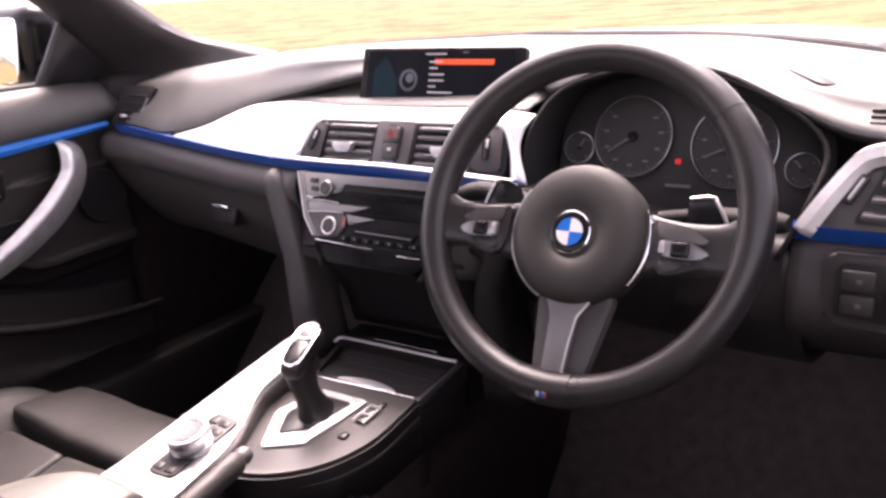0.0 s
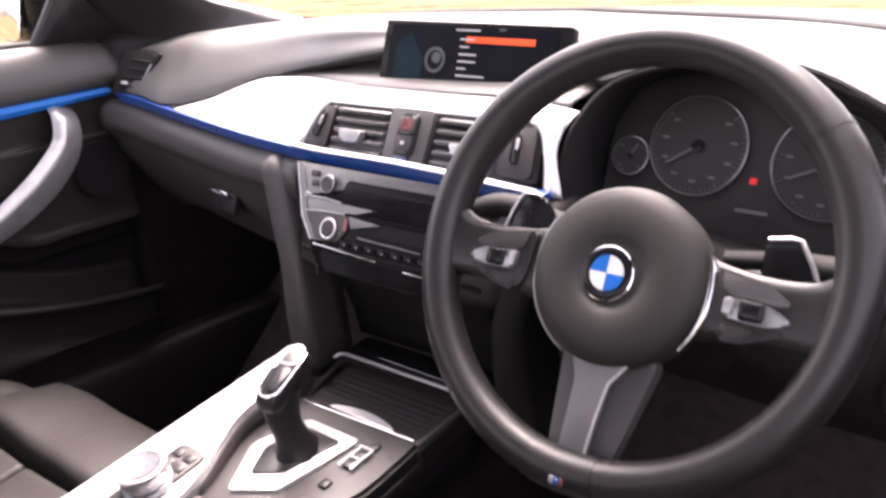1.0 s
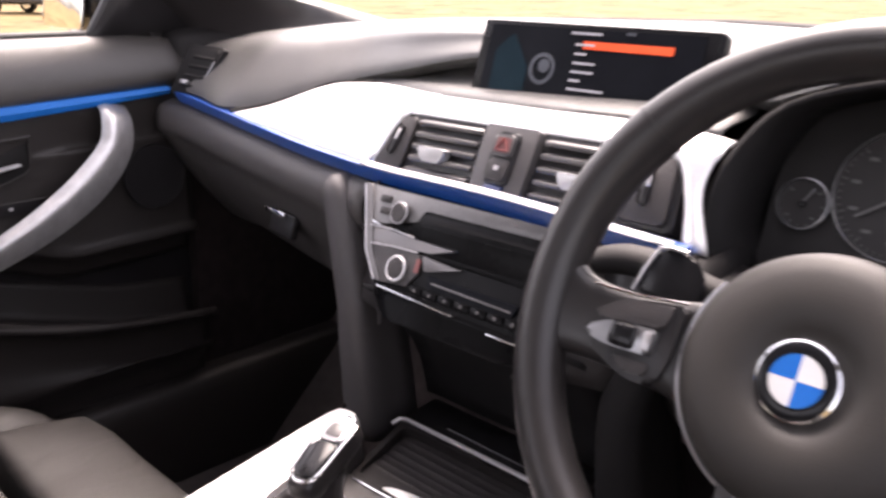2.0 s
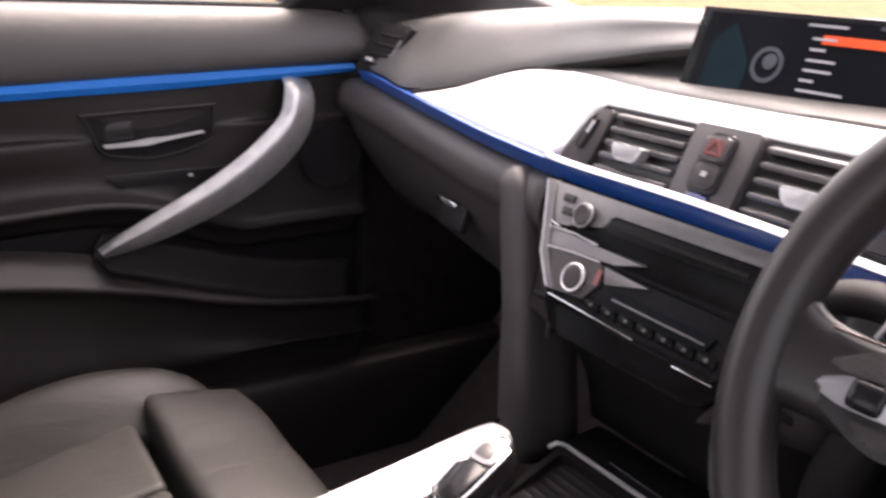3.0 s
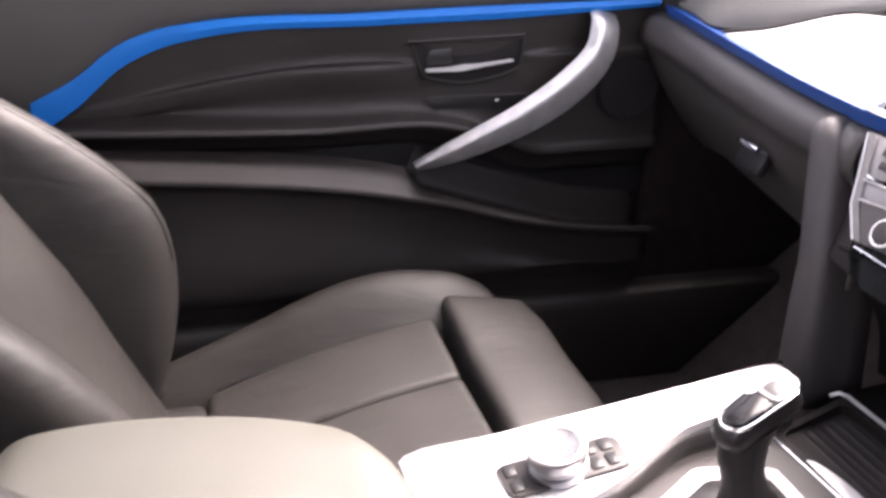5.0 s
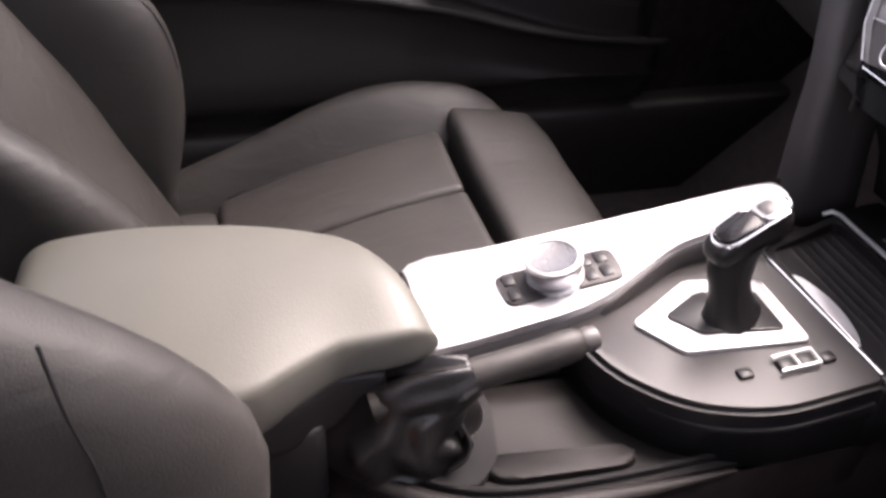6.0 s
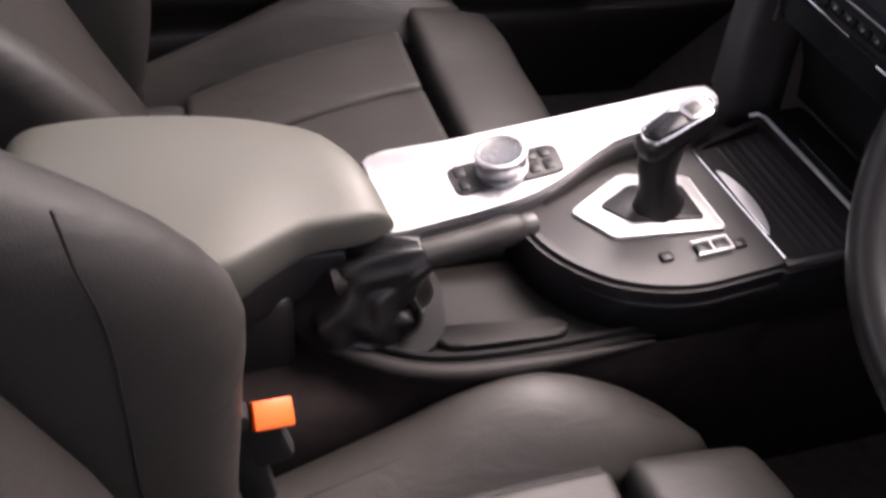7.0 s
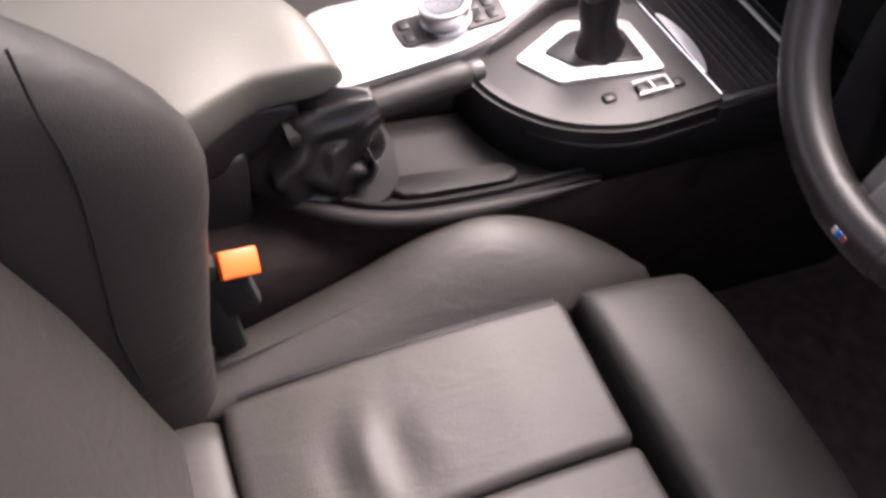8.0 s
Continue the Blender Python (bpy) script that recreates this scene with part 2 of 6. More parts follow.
def pillow(lo, hi, r, n=12, shape=None):
    """A rounded block between two corners with a fine grid, reshaped by shape(x, y, z)."""
    lo, hi = np.array(lo, float), np.array(hi, float)
    c, h = (lo + hi) / 2, (hi - lo) / 2
    r = min(r, *h)
    g = np.sin(np.linspace(-1, 1, n + 1) * math.pi / 2)
    bm = bmesh.new()
    seen = {}

    def vert(p):
        key = tuple(np.round(p, 5))
        if key not in seen:
            q = np.array(p) * h
            inner = np.clip(q, -(h - r), h - r)
            d = q - inner
            size = np.linalg.norm(d)
            if size > 1e-9:
                q = inner + d / size * r
            q = q + c
            seen[key] = bm.verts.new(shape(*q) if shape else tuple(q))
        return seen[key]

    for axis in range(3):
        for side in (-1, 1):
            for i in range(n):
                for j in range(n):
                    quad = []
                    for a, b in ((g[i], g[j]), (g[i + 1], g[j]), (g[i + 1], g[j + 1]), (g[i], g[j + 1])):
                        p = [0, 0, 0]
                        p[axis], p[(axis + 1) % 3], p[(axis + 2) % 3] = side, a, b
                        quad.append(vert(p))
                    bm.faces.new(quad)
    return bm


def plate(outline, depth, m=None, r=0.0, seg=2, bm=None):
    """A flat outline (x, y) with thickness downward from z = 0, its rim rounded, moved by m."""
    made = bmesh.new()
    top = [made.verts.new((x, y, 0)) for x, y in outline]
    low = [made.verts.new((x, y, -depth)) for x, y in outline]
    made.faces.new(top)
    made.faces.new(low[::-1])
    for i in range(len(top)):
        k = (i + 1) % len(top)
        made.faces.new((top[k], top[i], low[i], low[k]))
    if r:
        rim = [e for e in made.edges if all(v.co.z > -1e-6 for v in e.verts)]
        bmesh.ops.bevel(made, geom=rim, offset=r, segments=seg, profile=0.5, affect="EDGES")
    if m is not None:
        made.transform(m)
    if bm is None:
        return made
    me = bpy.data.meshes.new("scratch")
    made.to_mesh(me)
    made.free()
    bm.from_mesh(me)
    bpy.data.meshes.remove(me)
    return bm


def round_poly(points, r, n=5):
    """A closed outline with its corners rounded; r may be one number or one per corner."""
    out = []
    k = len(points)
    for i in range(k):
        p, a, b = (Vector(points[j]).to_2d() for j in (i, i - 1, (i + 1) % k))
        rad = r[i] if hasattr(r, "__len__") else r
        da, db = (a - p), (b - p)
        ra = min(rad, da.length * 0.48)
        rb = min(rad, db.length * 0.48)
        s, e = p + da.normalized() * ra, p + db.normalized() * rb
        for u in np.linspace(0, 1, n):
            out.append(tuple(s * (1 - u) ** 2 + p * 2 * u * (1 - u) + e * u * u))
    return out


def plane_frame(origin, normal, right=(1, 0, 0)):
    """A pose whose z is the normal and whose x lies near right."""
    z = Vector(normal).normalized()
    x = (Vector(right) - z * Vector(right).dot(z)).normalized()
    y = z.cross(x)
    m = Matrix((x, y, z)).transposed().to_4x4()
    m.translation = origin
    return m

# ---- outside: ground, bank, fence ----
LEAVES = node_mat("leaf_strewn_ground", (0.225, 0.168, 0.080), 0.9, spec=0.1, vary=0.3, scale=0.6, second=(0.060, 0.034, 0.014), bump=0.6, bump_scale=3)
ground = part("ground", loft([[(x, y, -0.33) for x in (-900, -40, 40, 900)] for y in (-900, -40, 40, 900)]), LEAVES)
tagged(ground, "pale ground strewn with yellow autumn leaves", "ground", kind="structure")

# dark ground patch, out of view, added to cut yellow bounce into the cabin
ASPHALT = node_mat("asphalt", (0.05, 0.05, 0.052), 0.9, spec=0.3, vary=0.35, scale=6, bump=0.7, bump_scale=160)
park = part("pavement", loft([[(x, y, -0.325) for x in (-3, -1, 2, 6)] for y in (-7, -2, 1, 2.4)]), ASPHALT)
tagged(park, "unseen dark asphalt patch added to cut bounced light", "pavement", kind="structure")
BARK = node_mat("weathered_fence_wood", (0.34, 0.21, 0.11), 0.85, spec=0.2, vary=0.45, scale=3.0, bump=0.5, bump_scale=40, stretch=(3, 3, 0.4))
fence = thing("wooden_fence", (-28, 2, -0.33), "brown upright board fence behind the car park", "fence")
rng = random.Random(4)
boards = []
for w in (0.13, 0.16, 0.20):
    bm = box((0.025, w, 1.9), pose(0, 0, 0.95), 0.006, 1)
    me = bpy.data.meshes.new("board")
    bm.to_mesh(me)
    bm.free()
    me.materials.append(BARK)
    boards.append((w, me))
y = -5.0
while y < 8.6:
    w, me = rng.choice(boards)
    ob = new("board", me)
    ob.parent = fence
    ob.matrix_basis = pose(rng.uniform(-0.03, 0.03), y - 2, rng.uniform(-0.08, 0.0), rng.uniform(-1.2, 1.2), 0, rng.uniform(-6, 6))
    y += w + rng.uniform(0.01, 0.10)
for z in (0.35, 1.5):
    part("rail", box((0.05, 13.8, 0.09), pose(-27.94, 1.8, -0.33 + z), 0.01, 1), BARK, fence)

DARK_PAINT = node_mat("dark_car_paint", (0.02, 0.02, 0.025), 0.25, coat=0.8, vary=0.1)


def parked_car(m):
    c = thing("parked_car", tuple(m.translation), "dark parked car standing beyond the side window", "car")
    side = [(-2.1, 0.30), (-2.15, 0.55), (-1.9, 0.82), (-1.2, 0.92), (-0.7, 1.36), (0.75, 1.40), (1.45, 1.0), (2.05, 0.90), (2.15, 0.6), (2.1, 0.30)]
    rows = []
    for k, inset in ((-0.86, 0.06), (-0.80, 0.0), (0.80, 0.0), (0.86, 0.06)):
        rows.append([(x * (1 - inset * 0.4), k * (0.82 if z > 1.1 else 1.0), z - inset * 0.6 * (z > 0.5) + inset * (z < 0.4)) for x, z in side])
    bm = loft(rows, True, True)
    bm.transform(m)
    part("body", bm, DARK_PAINT, c, smooth=False, bevel=0.04)
    for x in (-1.35, 1.35):
        for k in (-1, 1):
            w = m @ pose(x, k * 0.78, 0.31, 90)
            t = part("wheel", lathe([(0.20, -0.10), (0.31, -0.09), (0.32, 0), (0.31, 0.09), (0.20, 0.10)], w, 28), RUBBER, c)
            part("rim", lathe([(0.20, -0.105), (0.20, 0.105)], w, 20), CHROME, t, "bright alloy rim")
    part("bumper_trim", box((0.05, 1.4, 0.05), m @ pose(2.16, 0, 0.48), 0.01), CHROME, c)
    part("bumper_trim", box((0.05, 1.4, 0.05), m @ pose(-2.16, 0, 0.48), 0.01), CHROME, c)


parked_car(pose(-30.4, 11.6, -0.33, 0, 0, 25))

# ---- car body shell ----
body = thing("car_body", (0, 0, -0.05), "white closed-roof car body shell seen from inside its cabin", "car", kind="structure")


def screen_base(x):
    return along(abs(x), (0, 0.35, 0.6, 0.72), (0.60, 0.55, 0.44, 0.34)), along(abs(x), (0, 0.4, 0.72), (0.772, 0.762, 0.735))


def shell():
    floor = loft([[(x, y, 0.0 if y < 0.35 else (y - 0.35) * 0.9) for y in (-1.5, -0.6, 0.0, 0.35, 0.5, 0.62, 0.8)] for x in (-0.74, -0.13, 0.13, 0.74)])
    part("floor_pan", floor, CARPET, body, "dark carpeted cabin floor", solid=0.02)
    part("tunnel", pillow((-0.125, -1.4, -0.02), (0.125, 0.5, 0.27), 0.04, 8), SHADED_CARPET, body)
    for s in (-1, 1):
        part("sill", pillow((s * 0.74 - 0.066, -1.3, -0.1), (s * 0.74 + 0.066, 0.62, 0.190), 0.022, 10), DOOR_PLASTIC, body, "dark plastic door sill")
        # windscreen pillar: broad trim from the dash corner back and up to the header
        inner = spline([(s * 0.540, 0.505, 0.752), (s * 0.600, 0.455, 0.773), (s * 0.625, 0.398, 0.789), (s * 0.630, 0.338, 0.814), (s * 0.634, 0.278, 0.852), (s * 0.636, 0.18, 0.925), (s * 0.630, 0.03, 1.01), (s * 0.60, -0.25, 1.115)], 26)
        outer = spline([(s * 0.735, 0.330, 0.690), (s * 0.745, 0.290, 0.735), (s * 0.742, 0.235, 0.795), (s * 0.730, 0.165, 0.865), (s * 0.700, 0.00, 0.975), (s * 0.64, -0.25, 1.085)], 26)
        rows = []
        for p, q in zip(inner, outer):
            mid = (p + q) / 2 + np.array((-s * 0.012, -0.006, 0.0))
            edge = np.array((s * 0.012, 0.035, 0.008))
            rows.append(np.vstack([spline([p + edge, p, mid, q, q + edge], 12), [(p + q) / 2 + edge * 1.5]]))
        part("windscreen_pillar", loft(rows, True, True), PILLAR, body, "dark trimmed windscreen pillar")
        part("pillar_foot", pillow((s * 0.735 - 0.045, 0.235, 0.60), (s * 0.735 + 0.045, 0.42, 0.75), 0.03, 8), DIAL_BLACK, body)
    # windscreen header
    part("windscreen_header", sweep([(x, -0.245 + 0.03 * (x / 0.62) ** 2, 1.125 - 0.02 * (x / 0.62) ** 2) for x in np.linspace(-0.62, 0.62, 15)], 0.022, 12, 0.7), PLASTIC, body)
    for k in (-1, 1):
        part("kick_panel", box((0.03, 0.56, 0.66), pose(k * 0.742, 0.54, 0.36), 0.006), SHADED_CARPET, body)
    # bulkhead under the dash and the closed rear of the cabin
    part("bulkhead", box((1.5, 0.04, 0.85), pose(0, 0.70, 0.32), 0.005), SHADED_CARPET, body)
    part("rear_bulkhead", box((1.5, 0.04, 0.78), pose(0, -1.5, 0.35), 0.005), CARPET, body)
    for k in (-1, 1):
        part("quarter_panel", box((0.04, 0.56, 0.78), pose(k * 0.76, -1.22, 0.35), 0.01), PLASTIC, body)
    rows = []
    for x in np.linspace(-0.66, 0.66, 17):
        y, z = screen_base(x)
        top = -0.24 + 0.03 * (x / 0.66) ** 2
        rows.append([(x * (1 - 0.05 * f), y + 0.03 + (top - y) * f, z + (1.13 - z) * f + 0.05 * math.sin(math.pi * f)) for f in np.linspace(0, 1, 8)])
    w = part("windscreen", loft(rows), GLASS, body, "clear laminated windscreen")
    w.visible_shadow = False
    # unseen closed roof, added against overhead light: painted skin outside, fabric lining inside
    rows = []
    for y in np.linspace(-0.225, -1.30, 19):
        half = along(y, (-1.30, -0.9, -0.225), (0.54, 0.60, 0.625))
        crown = along(y, (-1.30, -0.9, -0.55, -0.225), (1.120, 1.165, 1.172, 1.140))
        rows.append([(half * u, y, crown - 0.040 * u * u - 0.022 * u**8) for u in np.linspace(-1, 1, 21)])
    part("roof", loft([[(x, y, z + 0.022) for x, y, z in r] for r in rows]), WHITE_PAINT, body, "white painted roof, unseen, shading the cabin", solid=0.004)
    part("headliner", loft(rows), HEADLINER, body, "unseen grey roof lining that bounces light into the cabin", solid=0.008, offset=1)
    for k in (-1, 1):
        rail = spline([(k * 0.62, -0.24, 1.098), (k * 0.622, -0.5, 1.118), (k * 0.60, -0.9, 1.105), (k * 0.545, -1.30, 1.055)], 24)
        part("roof_rail", sweep(rail, 0.022, 12), PILLAR, body)
        quarter = [[(k * along(f, (0, 1), (0.76, 0.60 if y > -1.0 else 0.555)), along(f, (0, 1), (y, max(y, -1.28))), along(f, (0, 1), (0.735, 1.09 if y > -1.0 else 1.055))) for f in np.linspace(0, 1, 6)] for y in (-0.95, -1.10, -1.30, -1.50)]
        part("rear_pillar", loft(quarter), HEADLINER, body, "lined rear roof pillar", solid=0.03)
    w = part("rear_window", loft([[(x * along(f, (0, 1), (1.0, 0.80)), -1.50 + 0.21 * f, 0.735 + 0.37 * f) for f in np.linspace(0, 1, 5)] for x in np.linspace(-0.70, 0.70, 9)]), GLASS, body, "clear rear window")
    w.visible_shadow = False
    rows = []
    for x in np.linspace(-0.72, 0.72, 21):
        e = abs(x) / 0.72
        rows.append([(x, along(f, (0, 1), (0.68 - 0.18 * e * e, 1.75 - 0.25 * e**3)), 0.762 - 0.04 * e**3 - 0.008 * f - 0.085 * f**2) for f in np.linspace(0, 1, 10)])
    part("bonnet", loft(rows), WHITE_PAINT, body, "white painted bonnet", solid=0.01)
    rows = []
    for x in np.linspace(-0.70, 0.70, 21):
        y, z = screen_base(x)
        rows.append([(x, y + 0.004, z - 0.010), (x, y + 0.018, z + 0.004), (x, y + 0.050, z + 0.005), (x, y + 0.085, z - 0.016), (x, y + 0.10, z - 0.05)])
    part("cowl", loft(rows), RUBBER, body, "black cowl strip below the windscreen", solid=0.006)


shell()

# ---- dashboard ----
dash = thing("dashboard", (0, 0.3, 0.35), "dark soft-touch dashboard with aluminium and blue trim", "dashboard")


def strip_line(x):
    y = along(x, (-0.62, -0.41, -0.23, -0.12, 0.05, 0.25, 0.56, 0.70), (0.198, 0.167, 0.140, 0.124, 0.112, 0.108, 0.108, 0.125))
    z = along(x, (-0.62, -0.41, -0.23, -0.12, 0.05, 0.25, 0.56, 0.70), (0.660, 0.648, 0.640, 0.639, 0.641, 0.633, 0.615, 0.611))
    return y, z


def pad_edge(x):
    """The lower front edge of the padded dash top."""
    xs = (-0.66, -0.56, -0.47, -0.41, -0.35, -0.237, -0.127, 0.02, 0.16, 0.21, 0.26, 0.31, 0.38, 0.45, 0.52, 0.58, 0.64, 0.70)
    y = along(x, xs, (0.206, 0.194, 0.184, 0.216, 0.262, 0.278, 0.285, 0.305, 0.29, 0.255, 0.22, 0.20, 0.19, 0.185, 0.175, 0.165, 0.16, 0.16))
    z = along(x, xs, (0.675, 0.672, 0.668, 0.677, 0.700, 0.725, 0.745, 0.752, 0.745, 0.733, 0.748, 0.764, 0.772, 0.760, 0.730, 0.706, 0.700, 0.700))
    return y, z


def dash_top():
    rows = []
    for x in np.linspace(-0.636, 0.70, 81):
        ye, ze = pad_edge(x)
        yb, zb = screen_base(x)
        zc = along(x, (-0.66, -0.5, -0.3, 0, 0.2, 0.4, 0.55, 0.70), (0.735, 0.757, 0.770, 0.772, 0.768, 0.784, 0.745, 0.728))
        yc = ye + along(x, (-0.66, -0.5, -0.42, -0.3, 0, 0.25, 0.4, 0.7), (0.06, 0.13, 0.135, 0.075, 0.045, 0.05, 0.05, 0.06))
        k = [(x, ye + 0.012, ze - 0.012), (x, ye, ze), (x, ye + 0.006 + 0.30 * (yc - ye), ze + 0.52 * (zc - ze)), (x, ye + 0.66 * (yc - ye), ze + 0.86 * (zc - ze)), (x, yc + 0.02, zc), (x, (yc + yb) / 2, (zc + zb) / 2 + 0.006), (x, yb, zb), (x, yb + 0.01, zb - 0.03)]
        rows.append(spline(k, 26))
    part("padded_top", loft(rows), SOFT, dash, "grained grey padded dash top catching the daylight", solid=0.004)
    # concave filler between pad and aluminium, beside the screen
    rows = []
    for x in np.linspace(-0.36, 0.20, 31):
        ye, ze = pad_edge(x)
        yt, zt = trim_top(x)
        rows.append(spline([(x, ye + 0.012, ze + 0.002), (x, ye + 0.022, (ze + zt) / 2), (x, yt + 0.02, zt + 0.004), (x, yt + 0.01, zt - 0.004)], 9))
    part("screen_shelf", loft(rows), SOFT, dash, solid=0.003)


def trim_top(x):
    y = along(x, (-0.462, -0.41, -0.35, -0.30, -0.14, 0.0, 0.20, 0.24), (0.178, 0.212, 0.258, 0.262, 0.236, 0.224, 0.20, 0.19))
    z = along(x, (-0.462, -0.41, -0.35, -0.30, -0.14, 0.0, 0.20, 0.24), (0.657, 0.671, 0.697, 0.703, 0.705, 0.707, 0.709, 0.706))
    return y, z


VENT = plane_frame((0.033, 0.153, 0.669), (0, -1, 0.5))
STACK = plane_frame((0.030, 0.086, 0.572), (0, -1, 0.45))


def on(m, x, y, z=0.0):
    return m @ Vector((x, y, z))


def aluminium():
    bm = bmesh.new()
    rows = []
    for x in np.linspace(-0.460, -0.138, 41):
        yt, zt = trim_top(x)
        yb, zb = strip_line(x)
        zb += 0.007
        top, low = np.array((x, yt, zt)), np.array((x, yb + 0.004, zb))
        mid = (top + low) / 2 + np.array((0, 0.0, 0.012 * min(1, (zt - zb) / 0.05)))
        row = spline([top + np.array((0, 0.004, -0.006)), top, mid, low], 14)
        rows.append(row)
    loft(rows, bm=bm)
    # bridge over the vents
    rows = []
    for x in np.linspace(-0.138, 0.2225, 31):
        yt, zt = trim_top(x)
        lower = on(VENT, x - 0.033, 0.0315, 0.002)
        rows.append(spline([(x, yt + 0.004, zt - 0.006), (x, yt, zt), (x, (yt + lower.y) / 2, (zt + lower.z) / 2 + 0.003), tuple(lower)], 9))
    loft(rows, bm=bm)
    # upright between vents and instruments, leaning outwards
    rows = []
    for v in np.linspace(0.036, -0.041, 11):
        xi = along(v, (-0.041, 0.005, 0.022, 0.030, 0.036), (0.184, 0.170, 0.160, 0.148, 0.130))
        xo = along(v, (-0.041, 0.010, 0.036), (0.206, 0.187, 0.190))
        rows.append([tuple(on(VENT, x, v, 0.003 + 0.004 * math.sin(math.pi * f))) for f, x in zip(np.linspace(0, 1, 7), np.linspace(xi, xo, 7))])
    loft(rows, bm=bm)
    # cheek beside the left vent
    rows = []
    for v in np.linspace(0.034, -0.036, 8):
        xl = along(v, (-0.036, 0.034), (-0.172, -0.172))
        xr = along(v, (-0.036, -0.028, 0.0, 0.02, 0.034), (-0.173, -0.171, -0.160, -0.150, -0.136))
        rows.append([tuple(on(VENT, x, v, 0.002)) for x in np.linspace(xl, xr, 4)])
    loft(rows, bm=bm)
    # thin lip under the vents
    rows = []
    for x in np.linspace(-0.138, 0.222, 21):
        y, z = strip_line(x)
        rows.append([(x, y + 0.004, z + 0.0098), (x, y - 0.002, z + 0.0104), (x, y - 0.0035, z + 0.0086), (x, y + 0.004, z + 0.0082)])
    loft(rows, bm=bm)
    part("aluminium_trim", bm, ALU, dash, "bright brushed aluminium dash trim", solid=0.003)
    # frame round the driver's outer vent
    rows = []
    edge = spline([(0.548, 0.104, 0.620), (0.565, 0.112, 0.648), (0.588, 0.125, 0.680), (0.606, 0.128, 0.695), (0.64, 0.128, 0.700), (0.70, 0.132, 0.699)], 22)
    for i, q in enumerate(edge):
        d = Vector(edge[min(i + 1, 21)] - edge[max(i - 1, 0)]).normalized()
        side = Vector((-d.z, 0, d.x))
        rows.append([Vector(q) - side * w + Vector((0, h, 0)) for w, h in ((-0.002, 0.01), (-0.002, 0), (0.008, -0.004), (0.018, 0), (0.018, 0.012))])
    part("aluminium_trim", loft(rows), ALU, dash, solid=0.002)
    # blue strip along the whole dash, interrupted by the instruments
    for a, b in ((-0.635, 0.231), (0.545, 0.70)):
        rows = []
        for x in np.linspace(a, b, 45):
            y, z = strip_line(x)
            rows.append([(x, y + 0.014, z + 0.008), (x, y - 0.003, z + 0.0075), (x, y + 0.000, z), (x, y + 0.006, z - 0.009), (x, y + 0.016, z - 0.010)])
        part("accent_strip", loft(rows, True, True), SHADED_BLUE, dash, "blue accent strip coloured darker for its shade")


def lower_dash():
    rows = []
    for x in np.linspace(-0.68, -0.125, 31):
        y, z = strip_line(x)
        rows.append(spline([(x, y + 0.018, z - 0.008), (x, y - 0.002, z - 0.014), (x, y - 0.012, z - 0.030), (x, y - 0.011, z - 0.050), (x, y + 0.003, z - 0.066), (x, y + 0.022, z - 0.100), (x, y + 0.070, z - 0.165), (x, y + 0.13, z - 0.22), (x, 0.45, z - 0.27)], 24))
    part("glovebox_panel", loft(rows), GLOVE, dash, "dark rounded glovebox panel under the blue strip", solid=0.004)
    rows = []
    for x in np.linspace(0.545, 0.72, 15):
        y, z = strip_line(x)
        rows.append(spline([(x, y + 0.012, z - 0.008), (x, y, z - 0.014), (x, y - 0.012, z - 0.05), (x, y - 0.012, z - 0.085), (x, y + 0.01, z - 0.11), (x, y + 0.09, z - 0.16)], 14))
    part("knee_panel", loft(rows), PLASTIC, dash, solid=0.004)
    # panel below the wheel, blackened to paint the shade there
    rows = []
    for x in np.linspace(0.165, 0.555, 21):
        y, z = strip_line(min(x, 0.5))
        rows.append(spline([(x, y + 0.06, z - 0.012), (x, y + 0.012, z - 0.02), (x, y + 0.0, z - 0.06), (x, y + 0.012, z - 0.11), (x, y + 0.09, z - 0.18), (x, 0.42, z - 0.22)], 16))
    part("knee_panel", loft(rows), BLACK, dash, solid=0.004)
    # chrome-edged glovebox catch
    catch = part("glovebox_catch", box((0.060, 0.012, 0.030), pose(-0.352, 0.178, 0.530, -20, 0, -8), 0.004), BLACK, dash)
    part("catch_trim", box((0.050, 0.006, 0.006), pose(-0.352, 0.166, 0.548, -20, 0, -8), 0.0015), CHROME, catch, "chrome catch edge")


